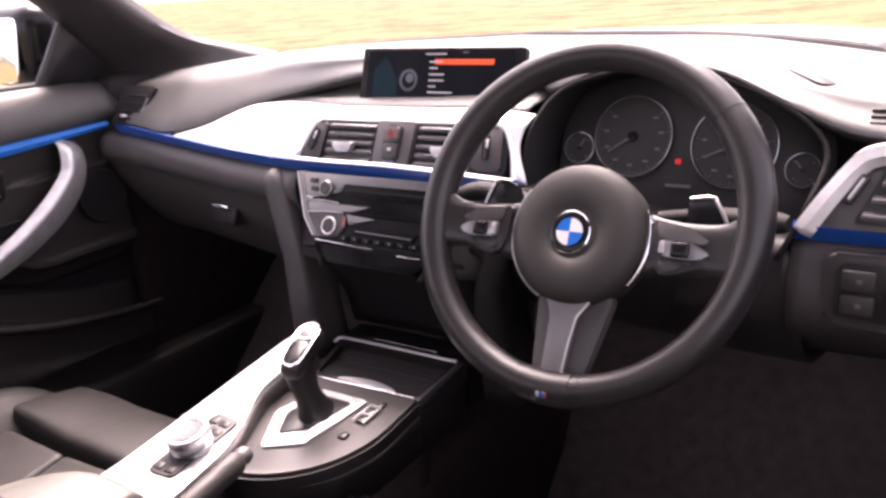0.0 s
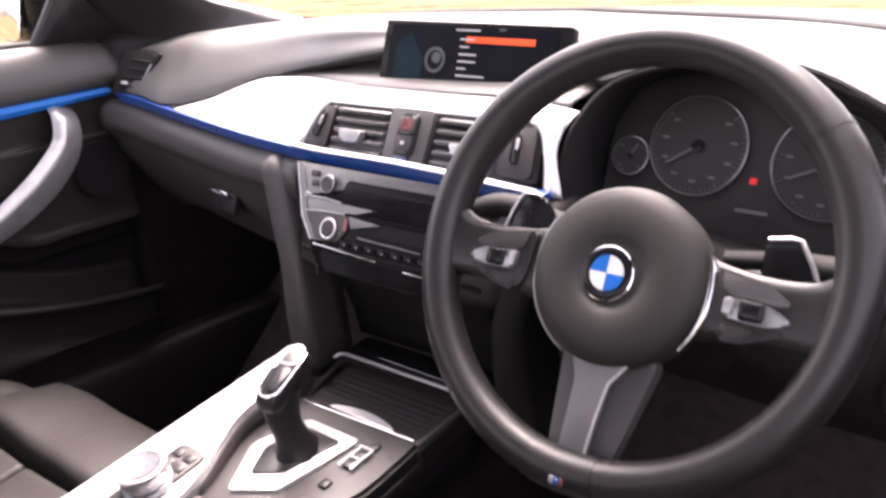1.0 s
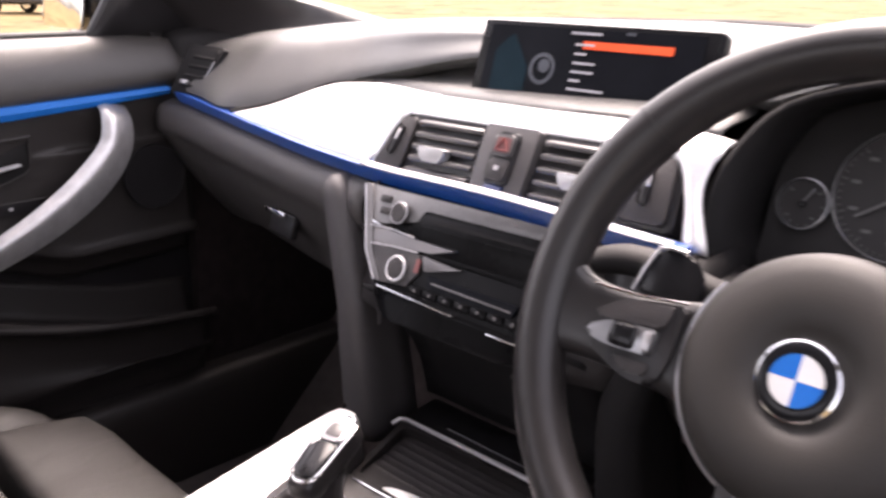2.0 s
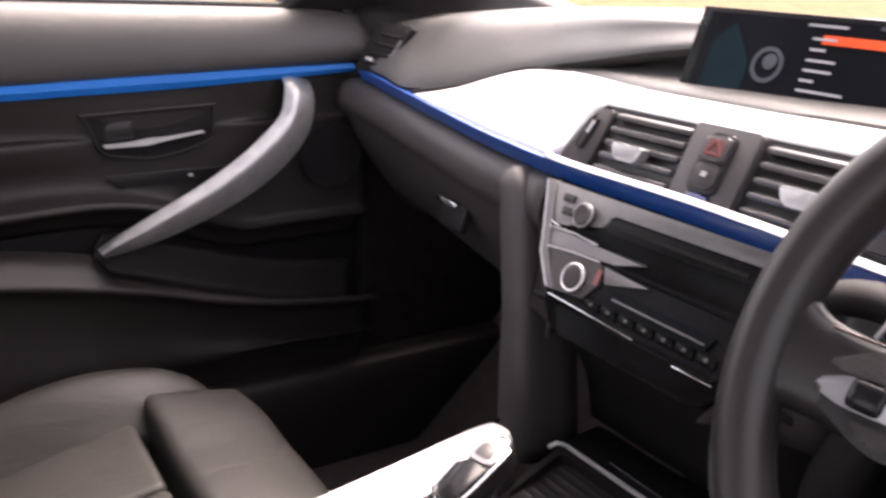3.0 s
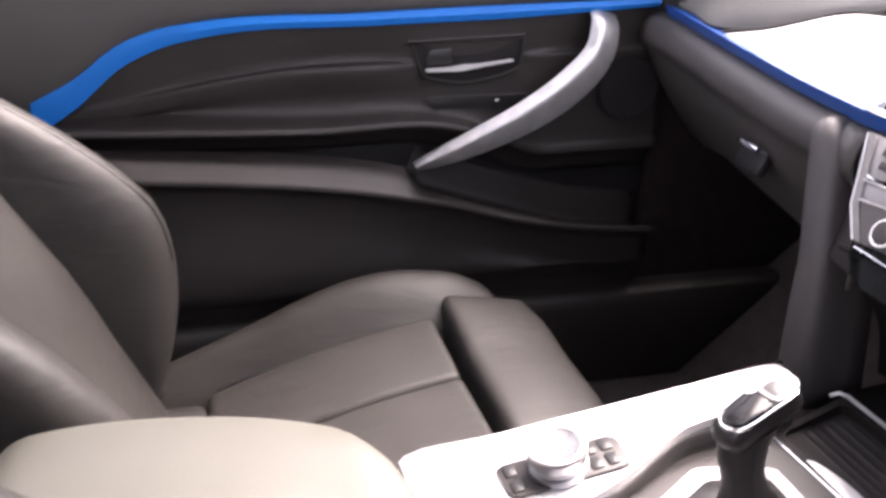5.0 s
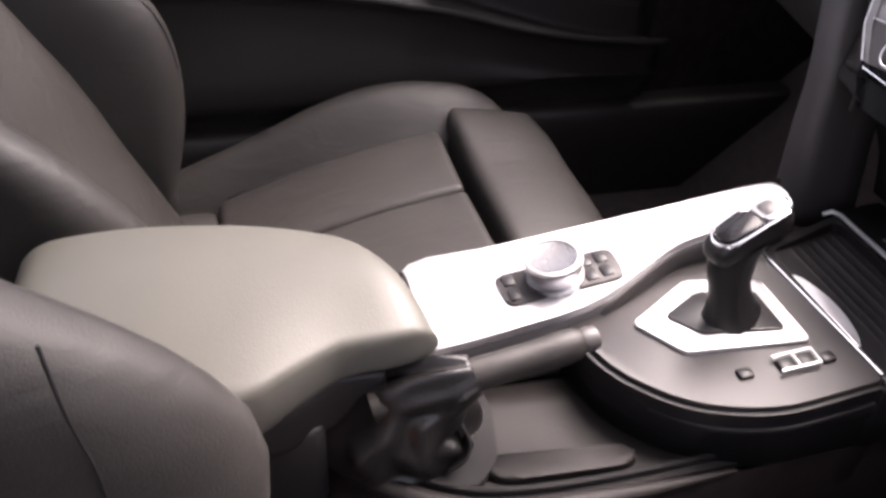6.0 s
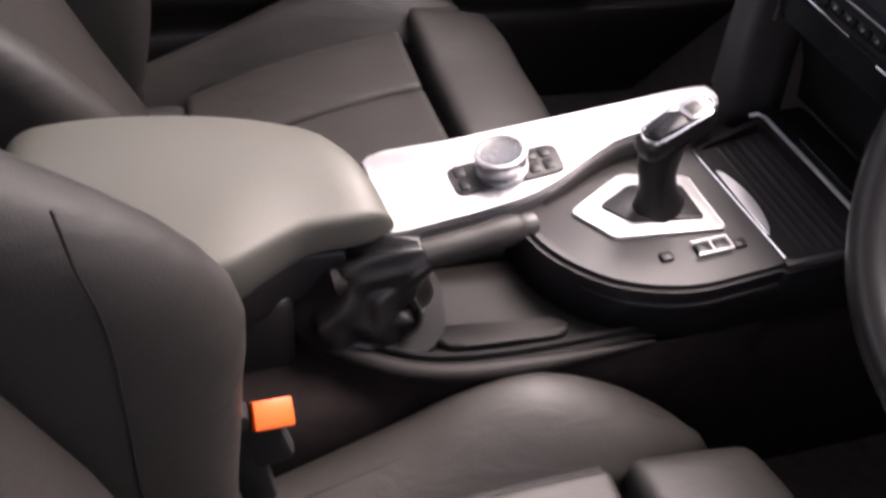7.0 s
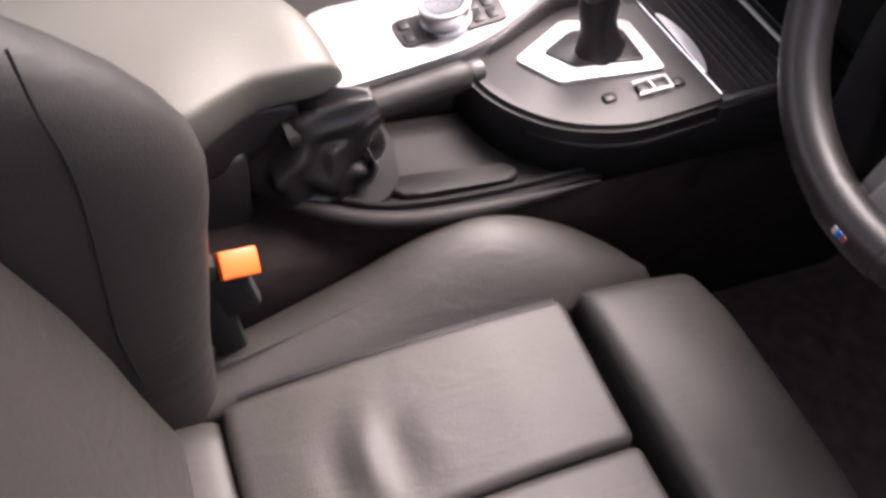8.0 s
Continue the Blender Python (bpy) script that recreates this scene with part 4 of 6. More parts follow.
def steering_wheel():
    s = thing("steering_wheel", tuple(WHEEL.translation), "black leather three-spoke steering wheel with silver spoke", "steering wheel")

    def grip(a):
        d = min(abs((a - t + math.pi) % (2 * math.pi) - math.pi) for t in (radians(60), radians(300)))
        return 1.0 + 0.10 * math.exp(-((d / 0.35) ** 2))

    rim = part("rim", ring(0.168, 0.0162, grow=grip, squash=1.08), WHEEL_LEATHER, s, "smooth black leather rim")
    for a in (radians(50), radians(310), radians(168), radians(192)):
        part("rim_seam", ring(0.168, 0.01655, 3, 18, 1.08, a - 0.006, a + 0.006, grip), BLACK, rim, "stitched rim seam")
    hub = part("hub_pad", lathe([(0.069, -0.030), (0.0708, -0.004), (0.0690, 0.0030), (0.0640, 0.0090), (0.0560, 0.0128), (0.0440, 0.0145), (0.0340, 0.0138), (0.0280, 0.0112), (0.0245, 0.0085), (0.022, 0.008), (0.001, 0.008)], WHEEL @ pose(0.000, -0.0155, 0), 56), HUB_PAD, s, "round dark airbag pad")
    part("hub_ring", ring(0.0718, 0.0014, 48, 8, 1.0, radians(205), radians(305)), ALU_DULL, hub).matrix_basis = Matrix.Translation(WHEEL.to_3x3() @ Vector((0.0, -0.0155, -0.002)))
    part("hub_ring", ring(0.0735, 0.0036, 24, 10, 1.0, radians(66), radians(126), lambda a: along(a, (radians(66), radians(74), radians(126)), (0.7, 1.0, 0.3))), CHROME, hub, "polished silver hub flash").matrix_basis = Matrix.Translation(WHEEL.to_3x3() @ Vector((0.0, -0.0155, -0.001)))
    b = WHEEL @ pose(-0.003, -0.0155, 0.0088)
    badge = part("roundel", lathe([(0.021, -0.002), (0.021, 0.001), (0.0195, 0.0022), (0.0145, 0.0022), (0.001, 0.0022)], b, 40), GLOSS, s, "round emblem with blue and white quarters")
    part("roundel_rim", lathe([(0.0215, -0.001), (0.0215, 0.0016), (0.0203, 0.0022), (0.0203, -0.001)], b, 40, hollow=True), CHROME, badge)
    for i in range(4):
        fan = [(0, 0)] + [(0.0138 * math.cos(t), 0.0138 * math.sin(t)) for t in np.linspace(i * math.pi / 2, (i + 1) * math.pi / 2, 9)]
        part("quarter", plate(fan, 0.001, b @ pose(0, 0, 0.0031)), BADGE_WHITE if i % 2 == 0 else BADGE_BLUE, badge)
    # side spokes with button pads
    for k in (-1, 1):
        rows = []
        for x, up, dn, zc, d in ((0.050, 0.020, -0.052, -0.012, 0.010), (0.075, 0.011, -0.047, -0.011, 0.0105), (0.105, 0.007, -0.043, -0.010, 0.0105), (0.135, 0.008, -0.041, -0.007, 0.0105), (0.152, 0.015, -0.044, -0.004, 0.011), (0.168, 0.034, -0.058, -0.001, 0.010)):
            row = []
            for a in np.linspace(0, 2 * math.pi, 28, endpoint=False):
                ca, sa = math.cos(a), math.sin(a)
                row.append((k * x, (up + dn) / 2 + (up - dn) / 2 * math.copysign(abs(ca) ** 0.55, ca), zc + d * math.copysign(abs(sa) ** 0.7, sa)))
            rows.append(row)
        bm = loft([spline([r[i] for r in rows], 18) for i in range(28)] + [spline([r[0] for r in rows], 18)])
        bm.transform(WHEEL)
        spoke = part("side_spoke", bm, WHEEL_LEATHER, s, "dark spoke flowing into the rim")
        pad = round_poly([(k * 0.074, 0.006), (k * 0.110, 0.002), (k * 0.128, -0.008), (k * 0.136, -0.020), (k * 0.134, -0.030), (k * 0.100, -0.045), (k * 0.082, -0.044), (k * 0.076, -0.030)], [0.004, 0.02, 0.012, 0.008, 0.008, 0.012, 0.006, 0.008])
        p = part("button_pad", plate(pad, 0.012, WHEEL @ pose(0, 0, 0.0025), 0.004), BLACK, spoke, "button pad with silver rocker")
        part("rocker", plate(round_poly([(k * 0.086, -0.012), (k * 0.118, -0.014), (k * 0.133, -0.021), (k * 0.131, -0.026), (k * 0.116, -0.029), (k * 0.087, -0.028)], 0.004), 0.010, WHEEL @ pose(0, 0, 0.0065), 0.003), RING, p, "dark silver rocker switch")
        part("rocker_end", box((0.006, 0.012, 0.004), WHEEL @ pose(k * 0.0895, -0.020, 0.0075), 0.0015), ALU_DULL, p, "bright rocker end")
        part("rocker_roller", pillow((-0.009, -0.0075, -0.004), (0.009, 0.0075, 0.004), 0.0035, 6), GLOSS, p).matrix_basis = WHEEL @ pose(k * 0.106, -0.0205, 0.0055)
        part("button", plate(round_poly([(k * 0.080, 0.004), (k * 0.112, 0.001), (k * 0.131, -0.010), (k * 0.126, -0.0135), (k * 0.084, -0.0105)], 0.003), 0.004, WHEEL @ pose(0, 0, 0.0045), 0.0015), GREY_PLASTIC if k > 0 else PLASTIC, p)
        part("button", plate(round_poly([(k * 0.086, -0.032), (k * 0.112, -0.0325), (k * 0.100, -0.041), (k * 0.087, -0.040)], 0.003), 0.004, WHEEL @ pose(0, 0, 0.0040), 0.0015), PLASTIC, p)
        part("chrome_line", sweep([WHEEL @ Vector((k * x, y, 0.0035)) for x, y in (((0.088, -0.0310), (0.102, -0.0318), (0.116, -0.0312)) if k > 0 else ((0.074, 0.0075), (0.105, 0.0045), (0.136, 0.0045)))], 0.0009, 6), CHROME, p)
        # shift paddle behind the spoke
        if k > 0:
            pd, lit = [(0.088, 0.037), (0.114, 0.0425), (0.136, 0.004), (0.132, -0.014), (0.090, 0.0)], [(0.090, 0.0385), (0.106, 0.0415), (0.1135, 0.0415), (0.125, 0.0240), (0.1355, 0.0030)]
        else:
            pd, lit = [(-0.140, 0.012), (-0.130, 0.043), (-0.108, 0.043), (-0.096, 0.030), (-0.092, 0.0)], [(-0.1405, 0.0110), (-0.1365, 0.0270), (-0.1300, 0.0425), (-0.122, 0.0440), (-0.110, 0.0432)]
        paddle = part("shift_paddle", plate(round_poly(pd, 0.006), 0.006, WHEEL @ pose(0, 0, -0.050), 0.002), GLOSS, s, "dark shift paddle with bright edge")
        part("paddle_edge", sweep([WHEEL @ Vector((x, y, -0.0490)) for x, y in lit], 0.0020 if k > 0 else 0.0014, 8), ALU_DULL, paddle)
    # lower spoke: dark web, silver twin-edged inlay
    web = part("lower_spoke", plate(round_poly([(-0.034, -0.070), (0.046, -0.070), (0.024, -0.166), (-0.026, -0.166)], [0.01, 0.01, 0.003, 0.003]), 0.014, WHEEL @ pose(0, 0, -0.010), 0.004), GREY_PLASTIC, s, "grey lower spoke with satin silver inlay")
    part("inlay", plate(round_poly([(-0.022, -0.075), (0.030, -0.075), (0.014, -0.098), (0.009, -0.163), (-0.012, -0.163), (-0.012, -0.098)], 0.005), 0.010, WHEEL @ pose(0, 0, 0.002), 0.004), SPOKE_SATIN, web)
    part("inlay_edge", sweep([WHEEL @ Vector(q) for q in ((0.026, -0.080, 0.001), (0.0155, -0.096, 0.002), (0.012, -0.125, 0.002), (0.0095, -0.160, 0.001))], 0.0013, 8), HANDLE, web)
    part("rim_clasp", ring(0.168, 0.0172, 9, 18, 1.06, radians(171), radians(189)), BLACK, s)
    for i, mat in enumerate((BADGE_BLUE, GLOSS, HAZARD_RED)):
        part("stripe", box((0.0036, 0.006, 0.002), WHEEL @ pose(-0.004 + i * 0.004, -0.1745, 0.0160, 25, 0, -8), 0.0005), (MARK, BADGE_BLUE, HAZARD_RED)[i], s, "small coloured emblem stripe")
    c = thing("steering_column", (0.37, 0.10, 0.58), "black steering column shroud with stalks", "steering column")
    rows = []
    for d, w, h in ((0.030, 0.044, 0.040), (0.045, 0.058, 0.050), (0.10, 0.066, 0.058), (0.20, 0.07, 0.065)):
        rows.append([WHEEL @ Vector((w * math.cos(a), -0.02 + h * math.sin(a), -d)) for a in np.linspace(0, 2 * math.pi, 24, endpoint=False)])
    part("shroud", loft(rows, True, True), BLACK, c)
    for k, bend in ((-1, 0.012), (1, -0.01)):
        pts = [WHEEL @ Vector((k * x, y, z)) for x, y, z in ((0.055, 0.020, -0.070), (0.10, 0.026, -0.068), (0.150, 0.028 + bend * 0.3, -0.062), (0.182, 0.024, -0.058))]
        st = part("stalk", sweep(spline(pts, 12), [0.010, 0.010, 0.010, 0.011, 0.012, 0.013, 0.014, 0.0145, 0.0145, 0.014, 0.013, 0.010], 14, 0.75), DIAL_BLACK, c, "dark plastic column stalk")
        part("stalk_mark", box((0.010, 0.003, 0.001), WHEEL @ pose(k * 0.150, 0.030, -0.0505)), MARK, st)


steering_wheel()

# ---- centre console ----
console = thing("centre_console", (0, -0.1, 0.0), "centre console with aluminium panel, ribbed tray and gear plate", "centre console")
DECK = plane_frame((0.0, 0.0, 0.364), (0, -0.1, 1))
PANEL = plane_frame((-0.08, 0.0, 0.398), (0, -0.2, 1))


def console_body():
    # aluminium side panel, wide at the armrest, narrowing past a curved step
    o = spline([(-0.026, 0.062), (-0.006, 0.065), (0.008, 0.060), (0.015, 0.045), (0.018, 0.0), (0.020, -0.050), (0.026, -0.072), (0.036, -0.095), (0.048, -0.120), (0.058, -0.145), (0.065, -0.172), (0.067, -0.21), (0.066, -0.305)], 48)
    left = spline([(0.060, -0.306), (0.030, -0.306), (-0.015, -0.305), (-0.055, -0.302), (-0.046, -0.22), (-0.041, -0.15), (-0.034, -0.05), (-0.030, 0.02), (-0.026, 0.062)], 30)
    out = [tuple(p) for p in o] + [tuple(p) for p in left[:-1]]
    part("aluminium_panel", plate(out, 0.012, PANEL, 0.003), ALU, console, "bright aluminium console panel")
    # skirt under it on the passenger side and the wall towards the gear plate
    rows = []
    for y in np.linspace(0.075, -0.42, 21):
        z = 0.392 + 0.2 * y if y > -0.3 else 0.332
        x = -0.118 - 0.06 * max(0, -y) * 0.9
        rows.append(spline([(x + 0.004, y, z), (x - 0.003, y, z - 0.02), (x + 0.002, y, z - 0.10), (x + 0.005, y, 0.02)], 8))
    part("side_panel", loft(rows), SHADED_CARPET, console, solid=0.004)
    rows = []
    for q in o[6:]:
        p = PANEL @ Vector((q[0], q[1], -0.008))
        low = DECK @ Vector((p.x + 0.006, p.y, -0.004)) if p.y > -0.15 else Vector((p.x + 0.004, p.y, 0.29))
        rows.append([p, (p + low) / 2 + Vector((0.001, 0, 0)), low])
    part("inner_wall", loft(rows), GEAR_GREY, console, solid=0.003)
    # gear plate with rounded rear corner towards the driver
    gp = round_poly([(-0.072, 0.034), (0.120, 0.034), (0.1235, -0.060), (0.098, -0.122), (0.045, -0.165), (-0.026, -0.180), (-0.034, -0.13), (-0.062, -0.06)], [0.002, 0.002, 0.03, 0.03, 0.03, 0.01, 0.02, 0.02])
    part("gear_plate", plate(gp, 0.010, DECK, 0.003), GEAR_GREY, console, "grey satin gear plate")
    rim = round_poly([(-0.064, 0.034), (0.124, 0.034), (0.1275, -0.062), (0.101, -0.126), (0.047, -0.170), (-0.028, -0.186), (-0.034, -0.10)], [0.002, 0.002, 0.03, 0.03, 0.03, 0.01, 0.02])
    part("plate_edge", plate(rim, 0.022, DECK @ pose(0, 0, -0.005), 0.004), BLACK, console)
    rows = []
    for i, (x, y) in enumerate(rim[5:26]):
        p = DECK @ Vector((x, y, -0.02))
        rows.append([p, Vector((x - 0.004, p.y, 0.33)), Vector((x - 0.004, p.y, 0.29))])
    part("plate_wall", loft(rows), BLACK, console, solid=0.003)
    # storage tray in front: shallow floor falling forwards, soft ribs, chrome edges
    bm = bmesh.new()
    t_out = round_poly([(-0.086, 0.136), (0.122, 0.136), (0.122, 0.034), (-0.058, 0.034)], 0.008)
    t_in = round_poly([(-0.074, 0.124), (0.1165, 0.126), (0.1165, 0.039), (-0.052, 0.039)], 0.012)

    def fall(y):
        return -0.002 - 0.008 * np.clip((y - 0.039) / 0.05, 0, 1)

    ringz = [[DECK @ Vector((x, y, z if z is not None else fall(y))) for x, y in pts] for pts, z in ((t_out, -0.03), (t_out, 0.0), (t_in, 0.001), (t_in, None))]
    loft(ringz, True, bm=bm)
    tray = part("tray", bm, DECK_PLASTIC, console, "shallow ribbed grey storage tray")
    rows = []
    for y in np.linspace(0.038, 0.127, 60):
        rib = 0.0007 * max(0.0, math.sin((y - 0.062) / 0.0105 * 2 * math.pi)) if 0.062 < y < 0.120 else 0.0
        left = along(y, (0.038, 0.127), (-0.054, -0.076))
        rows.append([DECK @ Vector((x, y, fall(y) + rib)) for x in np.linspace(left, 0.118, 5)])
    part("ribbed_floor", loft(rows), GEAR_GREY, tray)
    part("chrome_edge", sweep([DECK @ Vector(q) for q in ((-0.088, 0.118, 0.001), (-0.086, 0.127, 0.003), (-0.078, 0.131, 0.003), (0.02, 0.132, 0.003), (0.120, 0.132, 0.003))], 0.0024, 8), ALU, tray, "chrome tray edge")
    part("chrome_edge", sweep([DECK @ Vector(q) for q in ((-0.048, 0.030, 0.001), (0.03, 0.033, 0.001), (0.116, 0.036, 0.001))], 0.0013, 8), CHROME, tray)
    arc = [(-0.014 + 0.097 * f, 0.0405 + 0.0105 * math.sin(math.pi * f) ** 0.75) for f in np.linspace(0, 1, 17)]
    part("tray_insert", plate(arc + [(0.083, 0.0375), (-0.014, 0.0375)], 0.004, DECK @ pose(0, 0, 0.0015), 0.001), ALU, tray, "bright crescent insert in the tray")
    part("tray_side", plate(round_poly([(0.117, 0.034), (0.1245, 0.034), (0.1255, 0.138), (0.117, 0.138)], 0.002), 0.010, DECK @ pose(0, 0, 0.0005), 0.002), GREY_PLASTIC, tray)
    part("tray_side", plate(round_poly([(0.116, 0.030), (0.1285, 0.030), (0.1295, 0.140), (0.116, 0.140)], 0.002), 0.022, DECK @ pose(0, 0, -0.005), 0.004), BLACK, tray)
    part("tray_wall", loft([[DECK @ Vector((0.126, y, -0.02)), Vector((0.122, y, 0.33)), Vector((0.122, y, 0.29))] for y in np.linspace(0.02, 0.14, 5)]), BLACK, tray, solid=0.003)
    # front frame behind the tray, under the stack, with a second thin chrome line
    part("ashtray_lid", box((0.22, 0.05, 0.012), DECK @ pose(0.016, 0.164, -0.008), 0.004), BLACK, console)
    part("chrome_edge", sweep([DECK @ Vector((-0.036, 0.149, 0.000)), DECK @ Vector((0.076, 0.148, 0.000))], 0.0011, 8), CHROME, console)
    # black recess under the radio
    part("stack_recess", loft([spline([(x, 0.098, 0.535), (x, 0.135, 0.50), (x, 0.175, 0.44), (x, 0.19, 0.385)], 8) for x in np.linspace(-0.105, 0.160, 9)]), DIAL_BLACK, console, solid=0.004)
    # legs on both sides of the stack; the driver's is blackened to paint its shade
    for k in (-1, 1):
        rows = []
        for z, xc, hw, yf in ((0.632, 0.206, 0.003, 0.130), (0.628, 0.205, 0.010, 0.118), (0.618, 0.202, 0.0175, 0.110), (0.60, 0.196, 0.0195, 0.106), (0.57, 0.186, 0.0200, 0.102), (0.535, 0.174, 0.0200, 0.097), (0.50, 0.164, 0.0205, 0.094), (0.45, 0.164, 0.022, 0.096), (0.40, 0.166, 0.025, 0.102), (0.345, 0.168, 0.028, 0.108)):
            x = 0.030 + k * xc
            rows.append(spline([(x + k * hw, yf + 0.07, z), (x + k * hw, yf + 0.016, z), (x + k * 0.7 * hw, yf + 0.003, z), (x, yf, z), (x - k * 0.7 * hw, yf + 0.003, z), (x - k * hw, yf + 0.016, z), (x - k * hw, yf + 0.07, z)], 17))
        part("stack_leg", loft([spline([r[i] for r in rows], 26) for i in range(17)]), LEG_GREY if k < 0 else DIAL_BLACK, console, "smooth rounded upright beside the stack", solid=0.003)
        rows = []
        for v in np.linspace(0.07, -0.06, 9):
            e = on(STACK, k * along(v, (-0.06, 0.07), (0.082, 0.142)), v, -0.008)
            rows.append([e, e + Vector((k * 0.012, 0.02, 0)), Vector((0.030 + k * along(v, (-0.06, 0.02, 0.07), (0.150, 0.165, 0.188)), e.y + 0.035, e.z))])
        part("stack_cheek", loft(rows), PLASTIC, console, solid=0.003)
    # lower deck for the handbrake, on the driver's side, with raised rounded rim
    lo = spline([(-0.035, -0.432), (0.008, -0.416), (0.042, -0.396), (0.078, -0.365), (0.110, -0.318), (0.126, -0.262), (0.130, -0.18), (0.127, -0.07), (0.122, 0.05)], 30)
    rows = [[(x - 0.13 * f, y, 0.296 - 0.006 * math.sin(math.pi * f)) for f in np.linspace(0.06, 1, 6)] for x, y, *_ in lo]
    part("lower_deck", loft(rows), DECK_PLASTIC, console, solid=0.004)
    part("deck_rim", sweep([(x, y, 0.296) for x, y in lo[:26]], [0.009] * 20 + [0.009, 0.008, 0.0065, 0.005, 0.0035, 0.002], 12, 0.9), DECK_PLASTIC, console, "rounded grey deck rim")
    groove = [(x - 0.017 * along(y, (-0.43, -0.36, -0.27), (0.35, 0.75, 1.0)), y + 0.014 * along(y, (-0.43, -0.36, -0.27), (1.0, 0.7, 0.0)), 0.2985) for x, y in lo[2:27]]
    part("rim_groove", sweep(groove, 0.0030, 8), DIAL_BLACK, console, "dark groove inside the deck rim")
    part("driver_side_panel", loft([[(x + 0.002, y, 0.292), (x - 0.004, y, 0.2), (x - 0.002, y, 0.0)] for x, y in lo]), SHADED_CARPET, console, solid=0.004)
    part("key_holder", plate(round_poly([(0.070, -0.29), (0.100, -0.275), (0.106, -0.165), (0.098, -0.154), (0.086, -0.158)], [0.008, 0.02, 0.02, 0.006, 0.006]), 0.009, pose(0, 0, 0.3005), 0.004), DECK_PLASTIC, console, "low moulded key rest")
    part("button", box((0.011, 0.013, 0.006), DECK @ pose(0.0835, -0.066, 0.001), 0.0025), BLACK, console, "small square button")
    part("button", box((0.011, 0.013, 0.006), DECK @ pose(0.0865, 0.006, 0.001), 0.0025), BLACK, console)
    for y in (-0.030, -0.012):
        bt = part("mode_button", box((0.013, 0.014, 0.007), DECK @ pose(0.0845, y, 0.001), 0.002), BLACK, console)
        part("button_frame", sweep([DECK @ Vector((0.0845 + a, y + b, 0.0046)) for a, b in ((0.008, -0.0085), (0.008, 0.0085), (-0.008, 0.0085), (-0.008, -0.0085))], 0.0016, 6), ALU, bt)


console_body()


def gear_lever():
    g = thing("gear_lever", (0.03, -0.05, 0.36), "black gear selector with glossy top and bright frame", "gear lever")
    o = round_poly([(0.004, -0.127), (-0.034, -0.060), (-0.012, 0.004), (0.066, 0.004), (0.050, -0.100)], 0.004)
    part("bezel", plate(o, 0.004, DECK @ pose(0, 0, 0.004), 0.0015), ALU, g, "bright pointed gear bezel")
    i = round_poly([(0.006, -0.098), (-0.014, -0.060), (0.000, -0.010), (0.050, -0.010), (0.036, -0.078)], 0.004)
    part("gaiter_plate", plate(i, 0.004, DECK @ pose(0, 0, 0.0065), 0.001), BLACK, g)
    rows = []
    for z, y, x, a, b in ((0.364, -0.048, 0.022, 0.023, 0.026), (0.376, -0.050, 0.021, 0.0175, 0.020), (0.396, -0.053, 0.018, 0.0145, 0.0165), (0.418, -0.053, 0.014, 0.015, 0.021), (0.436, -0.048, 0.011, 0.0165, 0.027)):
        rows.append([(x + a * math.cos(t), y + b * math.sin(t), z + 0.5 * b * math.sin(t)) for t in np.linspace(0, 2 * math.pi, 20, endpoint=False)])
    part("stem", loft([spline([r[j] for r in rows], 14) for j in range(20)] + [spline([r[0] for r in rows], 14)]), WHEEL_LEATHER, g)
    HEAD = plane_frame((0.009, -0.041, 0.448), (0.05, -0.36, 1), (1, 0.22, 0))
    part("head", pillow((-0.0175, -0.044, -0.016), (0.0175, 0.036, 0.010), 0.012, 10, lambda x, y, z: (x * (0.85 + 3.0 * (y + 0.044) * (0.036 - y) / 0.0064 * 0.06), y, z)), WHEEL_LEATHER, g).matrix_basis = HEAD
    hd = g
    part("gloss_insert", plate(round_poly([(-0.010, -0.034), (0.010, -0.034), (0.0125, 0.004), (-0.0125, 0.004)], 0.008), 0.004, HEAD @ pose(0, 0, 0.0115), 0.0015), GLOSS, hd, "glossy black top insert")
    part("chrome_tip", plate(round_poly([(-0.013, 0.006), (0.013, 0.006), (0.011, 0.032), (-0.011, 0.032)], 0.007), 0.004, HEAD @ pose(0, 0, 0.0118), 0.0015), ALU_DULL, hd)
    part("tip_button", plate(round_poly([(-0.008, 0.010), (0.008, 0.010), (0.007, 0.024), (-0.007, 0.024)], 0.003), 0.004, HEAD @ pose(0, 0, 0.0125), 0.001), GREY_PLASTIC, hd)
    part("chrome_frame", sweep([HEAD @ Vector(q) for q in spline([(-0.013, -0.030, 0.0095), (-0.0150, 0.0, 0.0105), (-0.0135, 0.026, 0.0105), (0.0, 0.036, 0.0100), (0.0135, 0.026, 0.0105), (0.0150, 0.0, 0.0105), (0.013, -0.030, 0.0095), (0.0, -0.038, 0.0085), (-0.013, -0.030, 0.0095)], 40)], 0.0018, 8), CHROME, hd, "bright selector frame")


gear_lever()


